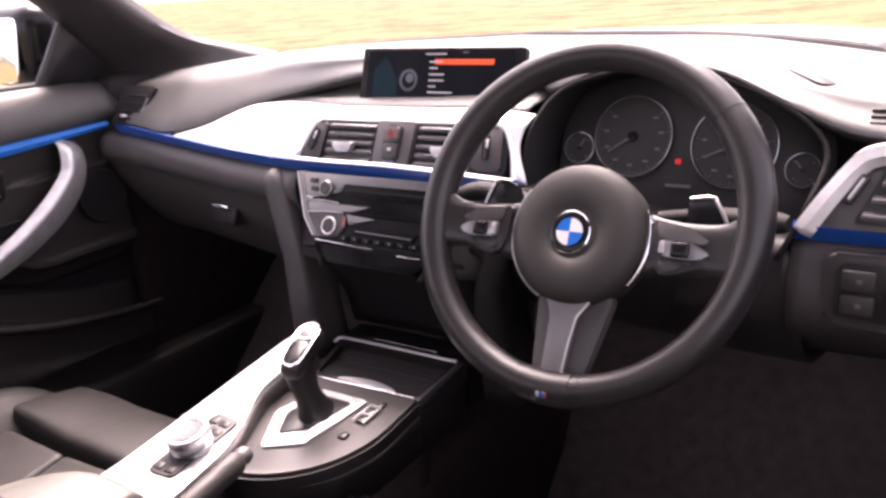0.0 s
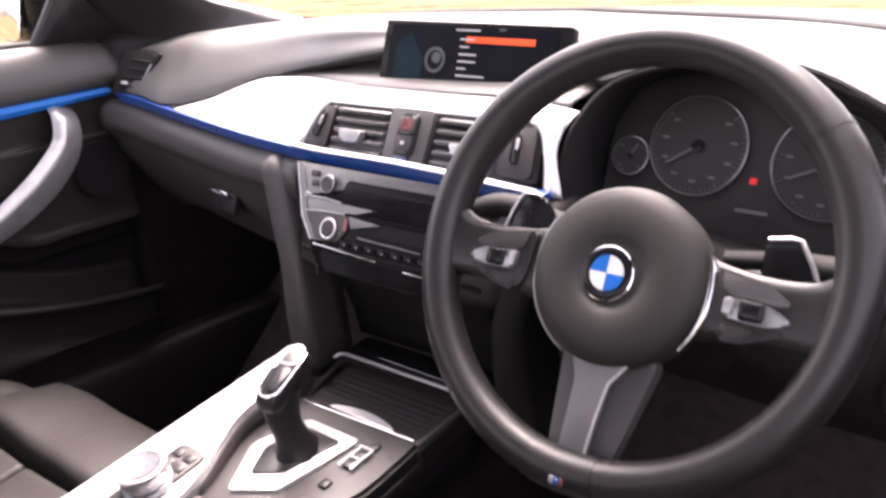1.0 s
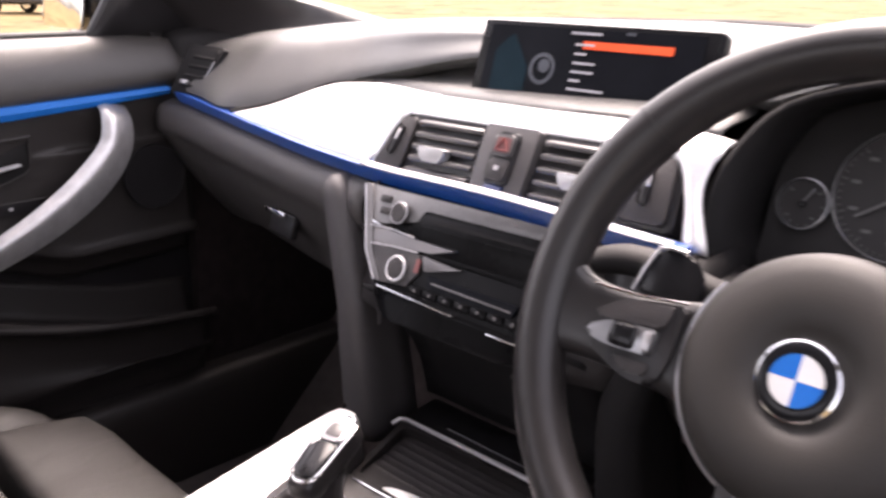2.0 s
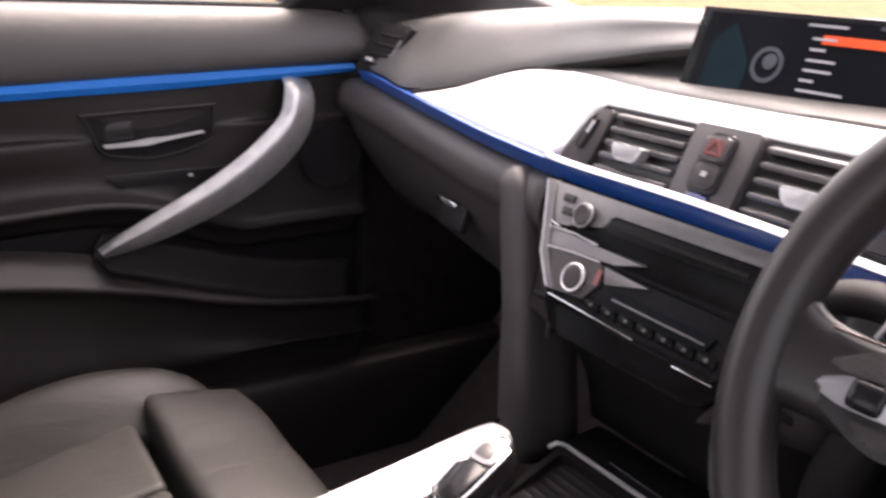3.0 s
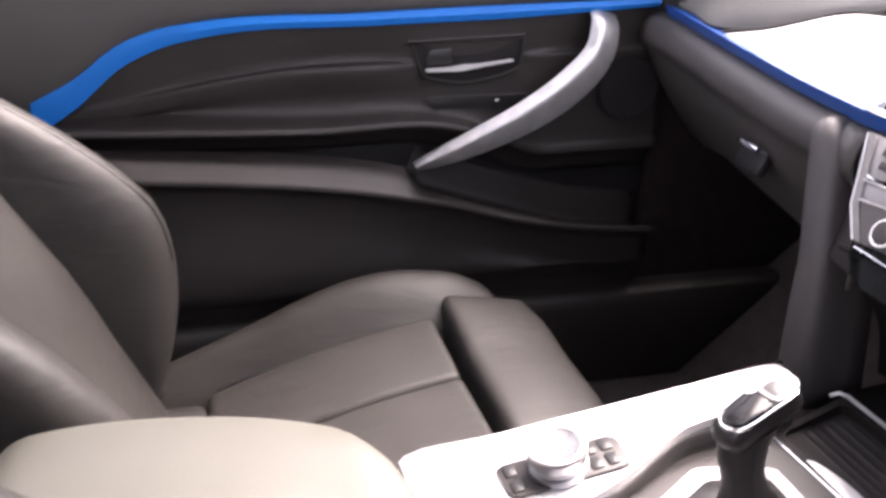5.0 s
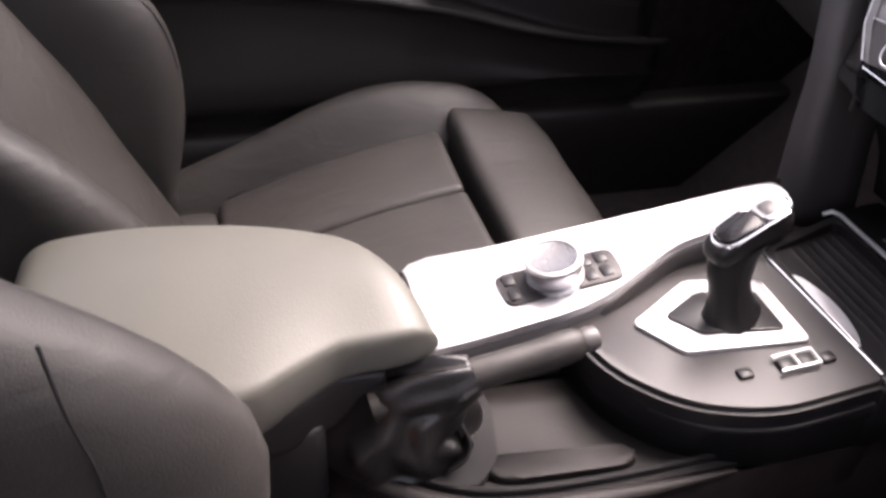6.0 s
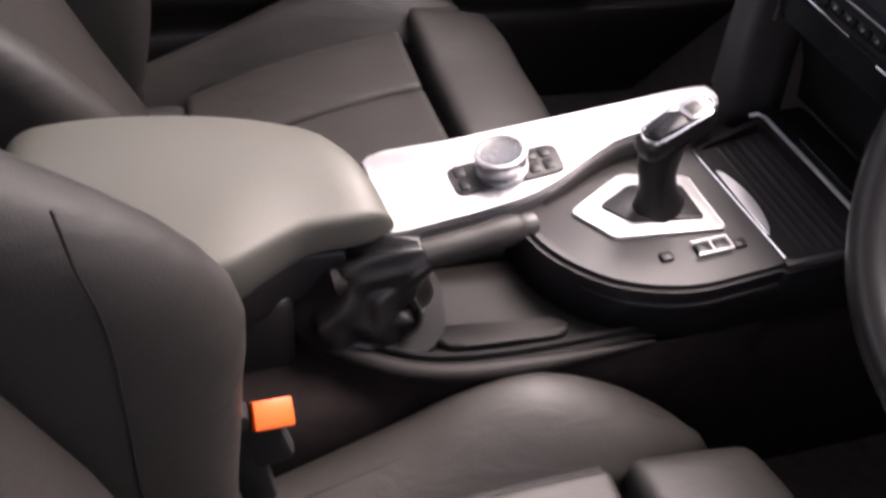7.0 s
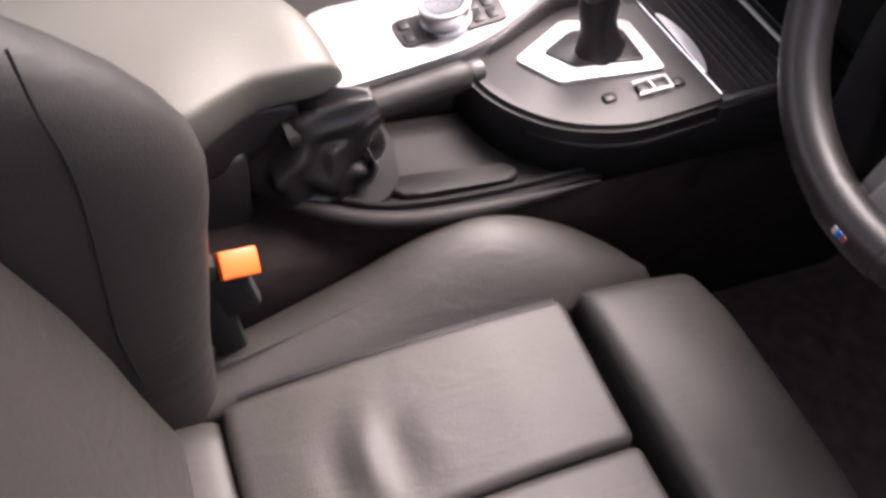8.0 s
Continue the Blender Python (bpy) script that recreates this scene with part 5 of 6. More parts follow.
def controller():
    k = thing("rotary_controller", (-0.07, -0.18, 0.36), "silver-topped rotary controller knob with shortcut keys", "controller knob")
    m = PANEL @ pose(0.022, -0.180, 0)
    part("key_plate", plate(round_poly([(-0.022, -0.052), (0.020, -0.050), (0.024, 0.058), (-0.018, 0.060)], 0.008), 0.006, m @ pose(0, 0, 0.003), 0.002), PLASTIC, k)
    for x, y in ((-0.008, 0.046), (0.011, 0.045), (-0.008, 0.031), (0.011, 0.030), (-0.011, -0.041), (0.009, -0.041)):
        part("key", box((0.015, 0.011, 0.004), m @ pose(x, y, 0.003), 0.002), BLACK, k)
    part("knob_base", lathe([(0.0265, 0.0), (0.0265, 0.006), (0.0235, 0.008), (0.0235, 0.010)], m @ pose(0, 0.0, 0.001), 40), RING, k)
    kn = part("knob", lathe([(0.0230, 0.008), (0.0258, 0.011), (0.0258, 0.0125), (0.0250, 0.013), (0.0255, 0.022), (0.0265, 0.0230), (0.0255, 0.0262), (0.022, 0.0268), (0.0215, 0.0255), (0.001, 0.0245)], m, 44), ALU_DULL, k, "knurled silver knob")
    part("knob_top", lathe([(0.0212, 0.0250), (0.0205, 0.0262), (0.016, 0.0254), (0.001, 0.0250)], m, 40), KNOB_TOP, kn, "brushed knob top")


controller()


def armrest():
    a = thing("armrest", (-0.02, -0.5, 0.30), "padded leather centre armrest, coloured light grey as if lit, closed", "armrest")

    def shape(x, y, z):
        f = np.clip((y + 0.66) / 0.36, 0, 1)
        left = along(y, (-0.615, -0.585, -0.55, -0.48, -0.42, -0.385, -0.35, -0.33, -0.31), (-0.120, -0.132, -0.136, -0.129, -0.113, -0.097, -0.075, -0.052, -0.035))
        # the front on the driver's side is cut away for the handbrake
        right = 0.086 - 0.034 * along(np.clip((y + 0.440) / 0.055, 0, 1), (0, 0.5, 1), (0, 0.5, 1)) - 0.012 * np.clip((y + 0.36) / 0.05, 0, 1) ** 2
        u = (x + 0.5) / 1.0
        xx = left + (right - left) * u
        front = 0.022 * u * np.clip((y + 0.42) / 0.12, 0, 1)
        crown = 0.016 * math.sin(math.pi * np.clip(u, 0, 1)) * np.clip((z - 0.39) / 0.034, 0, 1) - 0.006 * np.clip((z - 0.39) / 0.034, 0, 1)
        thin = 0.020 * np.clip((y + 0.46) / 0.09, 0, 1) * np.clip((0.395 - z) / 0.029, 0, 1) * np.clip(u * 2 - 0.4, 0, 1)
        return (xx, y + front - 0.012, z - 0.012 * (1 - f) + crown + 0.004 + thin)

    bm = pillow((-0.5, -0.612, 0.366), (0.5, -0.318, 0.424), 0.027, 26, shape)
    part("cushion", bm, LIT_LEATHER, a, "smooth leather lid cushion coloured pale for the light on it")
    part("lid_base", pillow((-0.12, -0.61, 0.335), (0.072, -0.352, 0.385), 0.008, 8, lambda x, y, z: (x - (0.022 if x > 0 and y > -0.40 else 0) + (0.02 if x < 0 and y > -0.38 else 0), y, z)), BLACK, a, "black lid base")
    part("bin", pillow((-0.125, -0.66, 0.12), (0.066, -0.40, 0.352), 0.012, 8), BLACK, a, "dark storage bin under the lid")


armrest()


def handbrake():
    h = thing("handbrake", (0.07, -0.28, 0.30), "leather handbrake lever with pleated gaiter, lowered", "handbrake")
    axis = spline([(0.056, -0.365, 0.358), (0.058, -0.32, 0.371), (0.058, -0.27, 0.381), (0.055, -0.225, 0.387), (0.052, -0.199, 0.390)], 18)
    part("grip", sweep(axis, [0.0125] * 12 + [0.0130, 0.0135, 0.0135, 0.013, 0.0125, 0.009], 16, 1.05), LEATHER, h, "dark leather handbrake grip")
    part("grip_end", lathe([(0.0095, 0), (0.0105, 0.006), (0.009, 0.012), (0.001, 0.013)], plane_frame(axis[-1], axis[-1] - axis[-3]), 20), GREY_PLASTIC, h)
    # slack leather: uneven coarse facets, softened at their creases
    rnd = random.Random(11)
    spine = spline([(0.034, -0.340, 0.300), (0.038, -0.342, 0.320), (0.044, -0.336, 0.342), (0.052, -0.312, 0.364), (0.0575, -0.284, 0.3785)], 8)
    rows = []
    for i, c in enumerate(spine):
        f = i / 7
        rx = along(f, (0, 0.25, 0.5, 0.75, 1.0), (0.056, 0.050, 0.038, 0.026, 0.0150))
        ry = along(f, (0, 0.25, 0.5, 0.75, 1.0), (0.068, 0.062, 0.047, 0.030, 0.0150))
        tilt = radians(along(f, (0, 0.3, 0.7, 1.0), (0, 8, 48, 72)))
        loose = 0.0 if i in (0, 7) else 1.0
        row = []
        for j in range(18):
            a = 2 * math.pi * (j + 0.5 * (i % 2)) / 18 + loose * rnd.uniform(-0.07, 0.07)
            k = 1 + loose * (rnd.uniform(-0.17, 0.15) + 0.07 * (-1) ** j)
            row.append(tuple(c + np.array((rx * k * math.cos(a), ry * k * math.sin(a) * math.cos(tilt), -ry * k * math.sin(a) * math.sin(tilt) + loose * rnd.uniform(-0.006, 0.006)))))
        rows.append(row)
    folds = loft(rows, True)
    bmesh.ops.triangulate(folds, faces=folds.faces[:])
    bmesh.ops.subdivide_edges(folds, edges=folds.edges[:], cuts=3, use_grid_fill=True)
    for _ in range(3):
        bmesh.ops.smooth_vert(folds, verts=folds.verts[:], factor=0.5, use_axis_x=True, use_axis_y=True, use_axis_z=True)
    flap = []
    for f in np.linspace(0, 1, 12):
        q = np.array((0.052, -0.285, 0.345)) * (1 - f) + np.array((0.082, -0.296, 0.306)) * f + np.array((0.012, 0.010, 0.0)) * math.sin(math.pi * f)
        flap.append([q + np.array((-0.020 + 0.028 * u, -0.018 * u + 0.004 * math.sin(6 * u + 4 * f), 0.006 * math.sin(math.pi * u))) for u in np.linspace(0, 1, 8)])
    # black sheet over the rear deck, stands for the shade below the armrest lid
    well = [(0.012, -0.402), (0.040, -0.386), (0.068, -0.360), (0.096, -0.316), (0.102, -0.290), (0.078, -0.268), (0.030, -0.258), (-0.030, -0.262), (-0.040, -0.40)]
    part("deck_shade", plate(round_poly(well, 0.008), 0.008, pose(0, 0, 0.3015), 0.002), DIAL_BLACK, h, "black plate painting shade on the deck round the gaiter")
    part("gaiter_flap", loft(flap), GAITER, h, "curled front edge of the gaiter", solid=0.002)
    part("gaiter", folds, GAITER, h, "creased black leather gaiter", solid=0.002)


handbrake()

# ---- seats ----


def seat(cx, recline, hip, bulge, slope, label):
    s = thing("car_seat", (cx, -0.3, 0.0), label, "car seat", "front seats")

    def drop(y):
        """How far the cushion falls away towards the backrest."""
        return slope * max(0.0, -0.155 - y)

    for k in (-1, 1):
        x0, x1 = sorted((cx + k * 0.0008, cx + k * 0.144))

        def sit(x, y, z, k=k):
            crease = 0.0
            if cx > 0 and k < 0:
                yc = -0.372 + 3.0 * (x - 0.318) ** 2
                across = math.exp(-(((x - 0.318) / 0.034) ** 2))
                crease = across * (0.0055 * math.exp(-(((y - yc) / 0.011) ** 2)) - 0.0045 * math.exp(-(((y - yc - 0.024) / 0.014) ** 2)) - 0.003 * math.exp(-(((y - yc + 0.024) / 0.014) ** 2)))
            bow = 0.010 * math.sin(math.pi * np.clip((y + 0.52) / 0.36, 0, 1))
            return (x, y, z + (crease + bow - 0.010 * max(0, -y - 0.25) / 0.25 + 0.006 * abs(x - cx) / 0.146) * (z > 0.2) - drop(y))

        part("seat_panel", pillow((x0, -0.470, 0.14), (x1, -0.165, 0.266), 0.010, 46, sit), LEATHER, s)

        # bolster: flat inner face rising to an outer ridge, highest near mid-thigh
        rows = []
        for y in np.linspace(-0.545, -0.026, 38):
            zr = along(y, (-0.545, -0.47, -0.40, -0.33, -0.265, -0.21, -0.158, -0.10, -0.06, -0.042, -0.026), (0.190, 0.222, 0.250, 0.279, 0.299, 0.306, 0.304, 0.292, 0.266, 0.240, 0.17)) if cx < 0 else along(y, (-0.545, -0.45, -0.40, -0.33, -0.265, -0.21, -0.158, -0.10, -0.06, -0.042, -0.026), (0.190, 0.213, 0.231, 0.259, 0.290, 0.300, 0.287, 0.256, 0.228, 0.206, 0.16))
            zi = along(y, (-0.545, -0.45, -0.30, -0.165, -0.08, -0.042, -0.026), (0.240, 0.246, 0.258, 0.258, 0.242, 0.218, 0.165))
            d = along(y, (-0.545, -0.15, -0.10, -0.06, -0.042, -0.026), (0.216, 0.218, 0.212, 0.198, 0.188, 0.176))
            edge = along(y, (-0.545, -0.08, -0.042), (0.150, 0.150, 0.158))
            prof = spline([(edge + 0.001, 0.13), (edge, zi - 0.024), (edge + 0.007, zi - 0.002), ((edge + d) / 2, (zi + zr) / 2 + 0.008), (d, zr), (d + 0.020, zr - 0.022), (d + 0.028, zr - 0.07), (d + 0.020, 0.07)], 22)
            rows.append([(cx + k * p[0], y, p[1] - drop(y) * along(p[0], (0.15, 0.20), (1.0, 0.10 if cx < 0 else 0.0))) for p in prof])
        bolster = part("seat_bolster", loft(rows, True, True), LEATHER, s, "raised leather side bolster")
        seam = [(cx + k * along(y, (-0.48, -0.30, -0.16, -0.08), (0.185, 0.196, 0.200, 0.185)), y, along(y, (-0.48, -0.40, -0.33, -0.265, -0.21, -0.158, -0.10, -0.08), (0.236, 0.246, 0.266, 0.286, 0.292, 0.284, 0.262, 0.252)) - 0.001 - drop(y) * (0.30 if cx < 0 else 0.15)) for y in np.linspace(-0.46, -0.09, 24)]
        part("stitching", sweep(seam, 0.0013, 6), LEATHER, bolster)

    def roll(x, y, z):
        f = np.clip((y + 0.15) / 0.13, 0, 1)
        side = np.clip((abs(x - cx) - 0.09) / 0.06, 0, 1)
        far = np.clip((cx - x - 0.03) / 0.12, 0, 1) if cx < 0 else 0.0
        x, z = x - 0.022 * far, z + 0.024 * far * (z > 0.2) * (1 - 0.4 * f)
        return (x - (x - cx) * 0.03 * f, y - 0.012 * side * f, z - 0.005 * f**3 + 0.004 * (1 - f) + 0.008 * math.sin(math.pi * min(1.0, f * 0.8 + 0.1)) * (1 - ((x - cx) / 0.15) ** 2) * (z > 0.2))

    for k in (-1, 1):
        line = [(cx + k * 0.147, y, 0.2595 + 0.010 * math.sin(math.pi * np.clip((y + 0.52) / 0.36, 0, 1)) - drop(y)) for y in np.linspace(-0.455, -0.17, 18)]
        part("panel_piping", sweep(line, 0.0030, 8), BLACK, s, "dark piping beside the seat panel")
    part("seat_tuck", pillow((cx - 0.146, -0.56, 0.10), (cx + 0.146, -0.466, 0.258 - drop(-0.47)), 0.02, 10), LEATHER, s)
    part("thigh_support", pillow((cx - 0.149, -0.149, 0.12), (cx + 0.149, -0.014, 0.268), 0.015, 18, roll), LEATHER, s, "separate extending thigh cushion")
    part("seat_base", pillow((cx - 0.23, -0.52, 0.035), (cx + 0.23, -0.07, 0.16), 0.03, 8), BLACK, s, "black plastic seat base")
    for k in (-1, 1):
        part("rail", box((0.03, 0.56, 0.04), pose(cx + k * 0.17, -0.27, 0.02), 0.004), ALU_DULL, s)
    # backrest, tilted back about the hip line
    lean = Matrix.Translation((cx, hip, 0.24)) @ pose(0, 0, 0, recline)

    def back(bm, name, label=""):
        bm.transform(lean)
        return part(name, bm, LEATHER, s, label)

    def hollow(x, y, z):
        y -= 0.026 * (cx < 0) * (y > -0.05)
        return (x, y - 0.010 * math.sin(math.pi * np.clip(z / 0.5, 0, 1)) * (y > -0.05) + 0.012 * math.exp(-(((z - 0.16) / 0.1) ** 2)) * (y > -0.05), z)

    split = 0.36
    back(pillow((-0.142, -0.11, -0.12), (0.142, 0.010, split), 0.018, 14, hollow), "back_panel")
    back(pillow((-0.142, -0.11, split + 0.006), (0.142, 0.010, 0.50), 0.018, 14, hollow), "back_panel")
    for k in (-1, 1):

        def flank(x, y, z, k=k):
            f = np.clip((z + 0.05) / 0.53, 0, 1)
            if cx < 0 and k < 0:
                fwd = along(f, (0, 0.12, 0.31, 0.417, 0.526, 0.638, 0.8, 1.0), (-0.043, 0.009, 0.061, 0.070, 0.054, 0.028, -0.02, -0.07))
            elif cx < 0:
                fwd = along(f, (0, 0.15, 0.34, 0.43, 0.51, 0.58, 0.64, 0.8, 1.0), (0.0, 0.022, 0.031, 0.022, 0.012, -0.003, -0.016, -0.055, -0.10))
            else:
                fwd = along(f, (0, 0.15, 0.34, 0.53, 0.64, 0.76, 1.0), (0.008, 0.030, 0.066, 0.094, 0.072, 0.025, -0.06)) * bulge
            t = np.clip((y + 0.05) / 0.08, 0, 1)
            return (x + k * 0.012 * t * math.sin(math.pi * f), y + fwd * t, z)

        x0, x1 = sorted((k * 0.144, k * 0.216))
        back(pillow((x0, -0.12, -0.07), (x1, 0.030, 0.48), 0.034, 30, flank), "back_bolster", "deep leather backrest bolster")
        if cx > 0:
            seam = spline([(k * 0.1475, 0.010, 0.06), (k * 0.1485, 0.018, 0.115), (k * 0.1495, 0.038, 0.183), (k * 0.1515, 0.059, 0.26), (k * 0.1545, 0.064, 0.31), (k * 0.1615, 0.068, 0.345)], 20)
            bm = sweep([flank(k * 0.201, 0.0238, z) for z in np.linspace(0.06, 0.34, 24)], 0.0009, 6, up=(1, 0, 0))
            bm.transform(lean)
            part("bolster_piping", bm, LEATHER, s)
        elif k < 0:
            seam = [flank(k * 0.168, 0.0285, z) for z in np.linspace(0.10, 0.38, 24)]
        else:
            continue
        bm = sweep(seam, 0.0011, 6, up=(1, 0, 0))
        bm.transform(lean)
        part("bolster_seam", bm, BLACK, s)
    bm = pillow((-0.205, -0.135, -0.05), (0.205, -0.075, 0.49), 0.03, 8)
    bm.transform(lean)
    part("back_shell", bm, BLACK, s, "black plastic backrest shell")
    return s


seat(0.37, 14, -0.515, 1.0, 0.08, "dark grey leather driver's sport seat with bolsters")
seat(-0.37, 25, -0.532, 0.55, 0.26, "dark grey leather passenger sport seat beside console")

b = thing("belt_buckle", (0.158, -0.44, 0.2), "seat belt buckle with bright orange release button", "seat belt buckle")
part("stalk", box((0.018, 0.028, 0.20), pose(0.160, -0.450, 0.245, 8), 0.005), RUBBER, b)
part("housing", box((0.020, 0.034, 0.060), pose(0.160, -0.440, 0.306, 14), 0.006), RUBBER, b)
part("release_button", box((0.022, 0.031, 0.014), pose(0.163, -0.433, 0.336, -13, 38, 0), 0.002), ORANGE, b, "orange release button")

for cx in (-0.40, 0.37):
    mat = part("floor_mat", pillow((cx - 0.22, -0.08, 0.002), (cx + 0.22, 0.42, 0.016), 0.007, 10, lambda x, y, z: (x, y, z + max(0, y - 0.34) * 0.7)), CARPET)
    tagged(mat, "dark ribbed carpet floor mat", "floor mat")

# ---- passenger door ----
door = thing("passenger_door", (-0.74, -0.1, 0.1), "closed dark passenger door with blue accent strip", "car door")


def door_strip(y):
    z = along(y, (-0.66, -0.60, -0.555, -0.50, -0.45, -0.22, 0.0, 0.21), (0.515, 0.552, 0.590, 0.616, 0.627, 0.641, 0.652, 0.664))
    return z


def door_parts():
    ys = np.linspace(-0.92, 0.25, 48)
    rows = []
    for y in ys:
        zs = door_strip(max(y, -0.66))
        edge = 0.02 * max(0, (y - 0.12) / 0.13) ** 2
        zb = 0.742 - edge * 0.4
        rows.append(spline([(-0.765, y, zb - 0.006), (-0.735, y, zb + 0.002), (-0.712, y, zb - 0.006), (-0.694, y, zb - 0.03), (-0.686, y, (zb + zs) / 2 - 0.012), (-0.688, y, zs + 0.012), (-0.702, y, zs)], 18))
    part("upper_trim", loft(rows), DOOR_SOFT, door, "padded dark upper door trim", solid=0.004)
    part("window_seal", sweep([(-0.742, y, 0.744) for y in np.linspace(-0.92, 0.18, 20)], 0.006, 8), RUBBER, door)
    rows = []
    for y in np.linspace(-0.66, 0.215, 50):
        z = door_strip(y)
        w = along(y, (-0.66, -0.5, 0.0, 0.215), (0.024, 0.0135, 0.0095, 0.006))
        x = -0.684
        rows.append([(x - 0.012, y, z + w), (x - 0.001, y, z + w * 0.9), (x + 0.003, y, z), (x - 0.001, y, z - w * 0.9), (x - 0.012, y, z - w)])
    part("accent_strip", loft(rows, True, True), BLUE, door, "bright blue accent strip")
    # middle panel below the strip: a soft crease behind the opener, a ledge that drops into the pocket's lip behind the handle
    rows = []
    for y in np.linspace(-0.92, 0.25, 96):
        zs = door_strip(max(y, -0.66))
        led = along(y, (-0.92, -0.53, -0.306, -0.10, -0.03, 0.044, 0.12, 0.25), (0.503, 0.497, 0.493, 0.490, 0.470, 0.443, 0.443, 0.446))
        cr = along(y, (-0.92, -0.60, -0.459, -0.336, -0.213, -0.151, 0.007, 0.094, 0.25), (0.500, 0.522, 0.552, 0.571, 0.577, 0.577, 0.588, 0.592, 0.595))
        cr = min(cr, zs - 0.035)
        amp = along(y, (-0.92, -0.60, -0.40, -0.17, -0.14, 0.01, 0.04, 0.25), (0.0, 0.2, 1.0, 1.0, 0.0, 0.0, 0.7, 0.5))
        jut = along(y, (-0.92, -0.08, 0.03, 0.25), (1.0, 1.0, 0.35, 0.30))
        prof = [(-0.70, zs + 0.004), (-0.697, zs - 0.016), (-0.703 - 0.003 * amp, cr + 0.007), (-0.703 + 0.0045 * amp, cr - 0.003), (-0.706 + 0.004 * amp, cr - 0.022), (-0.709, (cr + led) / 2 - 0.006), (-0.706, led + 0.014), (-0.706 + 0.013 * jut, led + 0.0045), (-0.706 + 0.022 * jut, led), (-0.706 + 0.019 * jut, led - 0.010), (-0.726, led - 0.018), (-0.745, led - 0.050)]
        rows.append(spline([(x, y, z) for x, z in prof], 40))
    part("middle_panel", loft(rows), DOOR_PLASTIC, door, solid=0.003)
    # armrest with a flat sloping top, ending in an open pocket ahead of the handle foot
    rows = []
    for y in np.concatenate([np.linspace(-0.92, -0.18, 34), np.linspace(-0.172, -0.120, 12), np.linspace(-0.10, 0.25, 20)]):
        top = along(y, (-0.92, -0.575, -0.168, 0.03, 0.12, 0.25), (0.476, 0.464, 0.422, 0.362, 0.336, 0.318))
        low = along(y, (-0.92, -0.575, -0.16, 0.03, 0.12, 0.25), (0.452, 0.440, 0.391, 0.338, 0.322, 0.308))
        fore = np.clip((y + 0.17) / 0.10, 0, 1)
        xa = -0.648 - 0.014 * fore
        dip = np.clip((y + 0.168) / 0.034, 0, 1)
        dip = dip * dip * (3 - 2 * dip)
        rim = [(-0.752, top - 0.034 + 0.060 * dip), (-0.735 - 0.010 * dip, top - 0.020 + 0.004 * dip), (-0.694 - 0.045 * dip, top + 0.004 - 0.035 * dip), (-0.689 - 0.030 * dip, top + 0.004 - 0.038 * dip), (-0.665 - 0.010 * dip, (top + low) / 2 + 0.008 - 0.015 * dip), (xa - 0.002, low + 0.008 - 0.003 * dip), (xa + 0.004, low + 0.001), (xa + 0.001, low - 0.007), (xa - 0.022, low - 0.018), (xa - 0.030, low - 0.07), (xa - 0.020, 0.25), (xa - 0.045, 0.215), (-0.72, 0.15), (-0.725, 0.09)]
        rows.append(spline([(x, y, z) for x, z in rim], 44))
    part("armrest", loft(rows), DOOR_PLASTIC, door, "lower door panel with armrest ledge and open pocket", solid=0.003)
    # inner skin that closes the hollow behind the trim, and the footwell side
    part("door_skin", box((0.02, 1.20, 0.72), pose(-0.765, -0.32, 0.39), 0.004), BLACK, door)
    # pull handle
    mid = spline([(-0.700, 0.128, 0.652), (-0.668, 0.122, 0.632), (-0.655, 0.108, 0.59), (-0.648, 0.062, 0.546), (-0.646, 0.00, 0.507), (-0.648, -0.07, 0.474), (-0.655, -0.125, 0.450), (-0.672, -0.155, 0.432)], 36)
    rows = []
    for i, q in enumerate(mid):
        d = Vector(mid[min(i + 1, 35)] - mid[max(i - 1, 0)]).normalized()
        out = Vector((1, 0, 0))
        side = d.cross(out).normalized()
        w = along(i, (0, 6, 14, 24, 35), (0.024, 0.024, 0.028, 0.022, 0.008))
        # a lit narrow upper face, a ridge, and a broad face falling away below it
        rows.append([Vector(q) + side * (w * a) + out * (0.0135 * b) for a, b in ((1.0, 0.0), (0.9, 0.45), (0.68, 0.86), (0.48, 1.0), (0.28, 0.96), (-0.25, 0.62), (-0.72, 0.24), (-0.95, 0.0), (-0.9, -0.3), (-0.5, -0.6), (0.3, -0.6), (0.85, -0.35))])
    part("pull_handle", loft(rows, True, True), HANDLE, door, "curved satin aluminium pull handle")
    # opener in its hooded recess, shade painted as a black plate; lock strip below
    SIDE = Matrix(((0, 0, 1, 0), (1, 0, 0, 0), (0, 1, 0, 0), (0, 0, 0, 1)))
    shape = round_poly([(-0.160, 0.609), (0.008, 0.616), (0.006, 0.570), (-0.030, 0.556), (-0.080, 0.547), (-0.140, 0.556)], [0.004, 0.004, 0.010, 0.02, 0.02, 0.014])
    cup = part("opener_shade", plate(shape, 0.010, SIDE @ pose(0, 0, -0.7005), 0.002), DIAL_BLACK, door, "flat black plate standing for the shaded hollow behind the opener")
    part("recess_lip", sweep([(-0.699, y, z) for y, z in (*shape[-18:], *shape[:11])], 0.0013, 8, up=(1, 0, 0)), DOOR_PLASTIC, cup)
    part("recess_lip", sweep([(-0.697, -0.165, 0.608), (-0.695, -0.08, 0.613), (-0.697, 0.010, 0.617)], 0.0028, 8), DOOR_PLASTIC, cup)
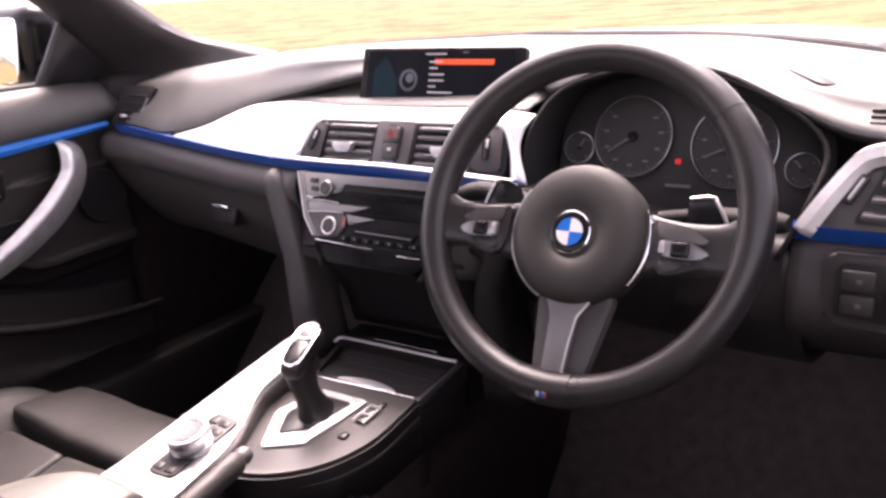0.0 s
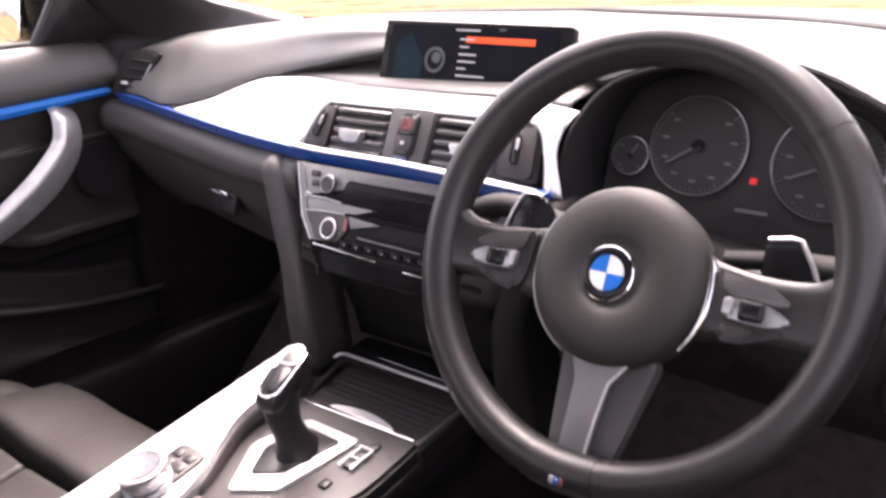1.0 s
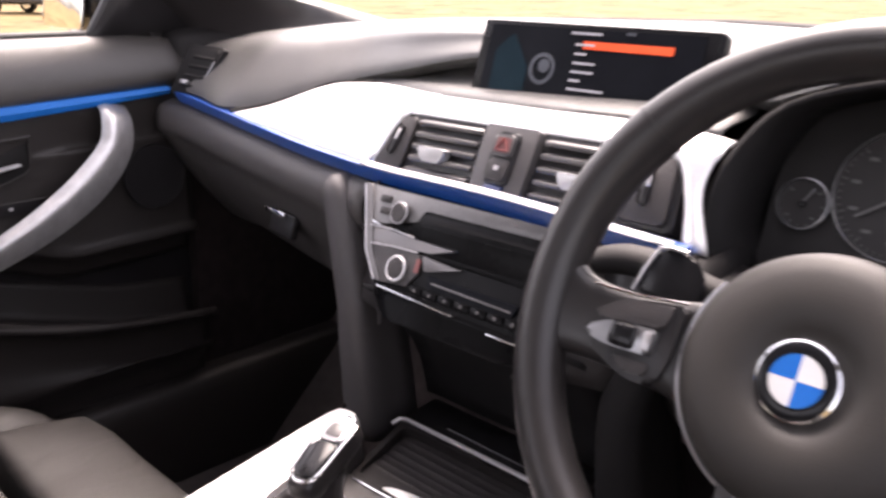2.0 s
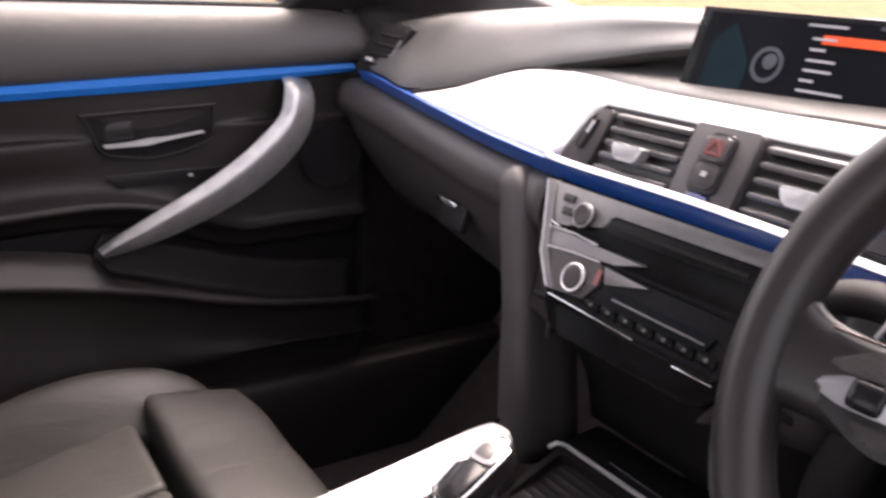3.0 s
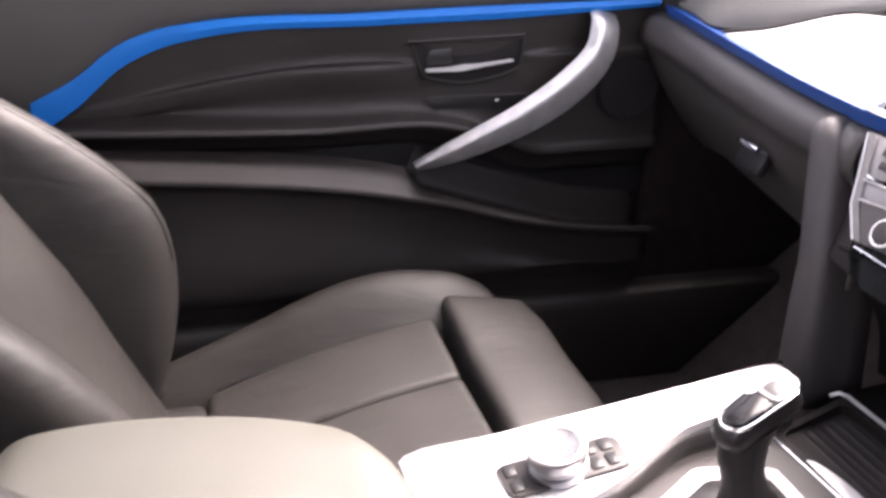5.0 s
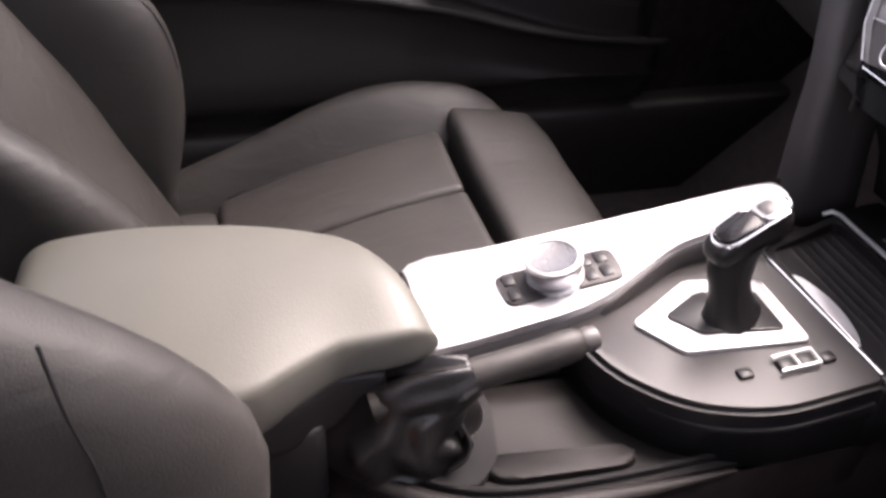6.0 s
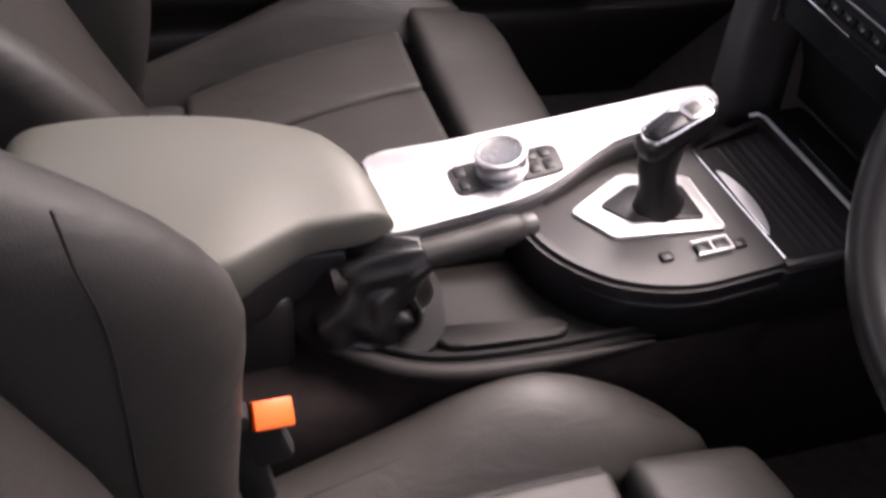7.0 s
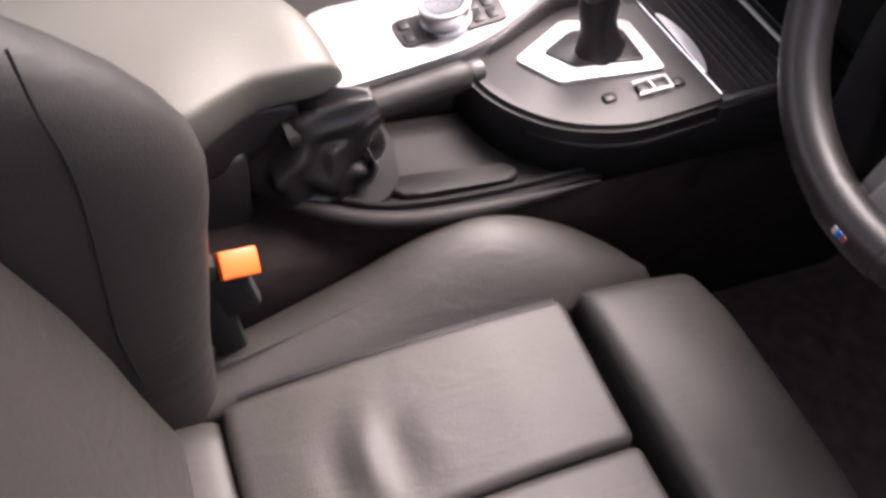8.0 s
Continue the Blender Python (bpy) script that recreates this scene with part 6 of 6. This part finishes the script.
    blade = round_poly([(-0.140, 0.5705), (-0.104, 0.5725), (-0.082, 0.5765), (-0.066, 0.5765), (-0.010, 0.5830), (-0.006, 0.5800), (-0.062, 0.5715), (-0.084, 0.5670), (-0.138, 0.5660)], [0.002, 0.006, 0.006, 0.006, 0.001, 0.001, 0.006, 0.006, 0.002])
    part("opener_lever", plate(blade, 0.006, SIDE @ pose(0, 0, -0.690) , 0.0018), ALU, cup, "chrome door opener blade")
    part("lever_pad", plate(round_poly([(-0.138, 0.5740), (-0.098, 0.5760), (-0.100, 0.600), (-0.134, 0.597)], 0.005), 0.005, SIDE @ pose(0, 0, -0.6975), 0.0015), BLACK, cup)
    strip = part("lock_strip", plate(round_poly([(-0.134, 0.5255), (0.022, 0.5275), (0.018, 0.5130), (-0.122, 0.5095)], 0.003), 0.006, SIDE @ pose(0, 0, -0.7025), 0.001), BLACK, door)
    part("strip_lip", sweep([(-0.7015, -0.136, 0.5262), (-0.7010, -0.06, 0.5280), (-0.7015, 0.022, 0.5285)], 0.0016, 8), DOOR_PLASTIC, strip)
    part("lock_lamp", box((0.003, 0.006, 0.004), pose(-0.701, -0.026, 0.5205), 0.001), MARK, strip)
    # speaker grille low in the front corner
    part("speaker_grille", lathe([(0.050, 0), (0.048, 0.006), (0.040, 0.004), (0.001, 0.006)], plane_frame((-0.700, 0.185, 0.535), (1, 0, 0), (0, 1, 0)), 32), BLACK, door)
    part("mirror_sail", loft([spline([(-0.745, y, 0.745), (-0.742, y, 0.745 + (0.2 + 0.02 - y * 0.0) * np.clip((y - 0.13) / 0.09, 0, 1) * 0.6), (-0.740, y, 0.745 + 0.16 * np.clip((y - 0.12) / 0.10, 0, 1))], 4) for y in np.linspace(0.12, 0.34, 8)]), BLACK, door, solid=0.01)
    g = part("window_glass", loft([[(-0.748 + 0.035 * f, y, 0.735 + 0.34 * f) for f in np.linspace(0, 1, 5)] for y in np.linspace(-0.92, 0.16, 8)]), GLASS, door, "clear side window")
    g.visible_shadow = False


door_parts()

# unseen door, its angle chosen to keep side light off the driver's seat
def driver_door():
    d = thing("driver_door", (0.80, 0.24, 0.1), "driver's door standing partly open beside the seat", "car door")
    m = Matrix.Translation((0.82, 0.26, 0)) @ pose(0, 0, 0, 0, 0, 28)
    bm = pillow((-0.02, -1.16, -0.08), (0.10, 0.0, 0.74), 0.035, 12, lambda x, y, z: (x - 0.03 * ((z - 0.35) / 0.4) ** 2 * (x > 0.04), y, z))
    bm.transform(m)
    part("outer_skin", bm, WHITE_PAINT, d, "white painted door skin")
    bm = pillow((-0.075, -1.10, 0.06), (-0.015, -0.04, 0.735), 0.03, 12, lambda x, y, z: (x - 0.025 * math.exp(-(((z - 0.42) / 0.05) ** 2)) * (x < -0.04), y, z))
    bm.transform(m)
    part("inner_trim", bm, DOOR_PLASTIC, d, "dark door trim with armrest")
    bm = loft([[(0.02 - 0.03 * f, y, 0.73 + 0.34 * f) for f in np.linspace(0, 1, 4)] for y in np.linspace(-1.08, -0.08 - 0.0, 6)])
    bm.transform(m)
    g = part("window_glass", bm, GLASS, d, "clear side window")
    g.visible_shadow = False


driver_door()

mir = thing("door_mirror", (-0.86, 0.2, 0.74), "black door mirror showing pale reflection", "wing mirror")
part("housing", pillow((-1.06, 0.200, 0.728), (-0.862, 0.30, 0.885), 0.04, 12, lambda x, y, z: (x, y, z)), GLOSS, mir, "glossy black mirror housing")
part("glass", plate(round_poly([(-0.075, -0.062), (0.062, -0.066), (0.066, 0.058), (-0.070, 0.062)], 0.02), 0.004, plane_frame((-0.962, 0.191, 0.806), (0.06, -1, 0.15)), 0.001), MIRROR, mir, "pale mirror glass")
part("foot", box((0.14, 0.05, 0.03), pose(-0.815, 0.25, 0.745), 0.008), BLACK, mir)
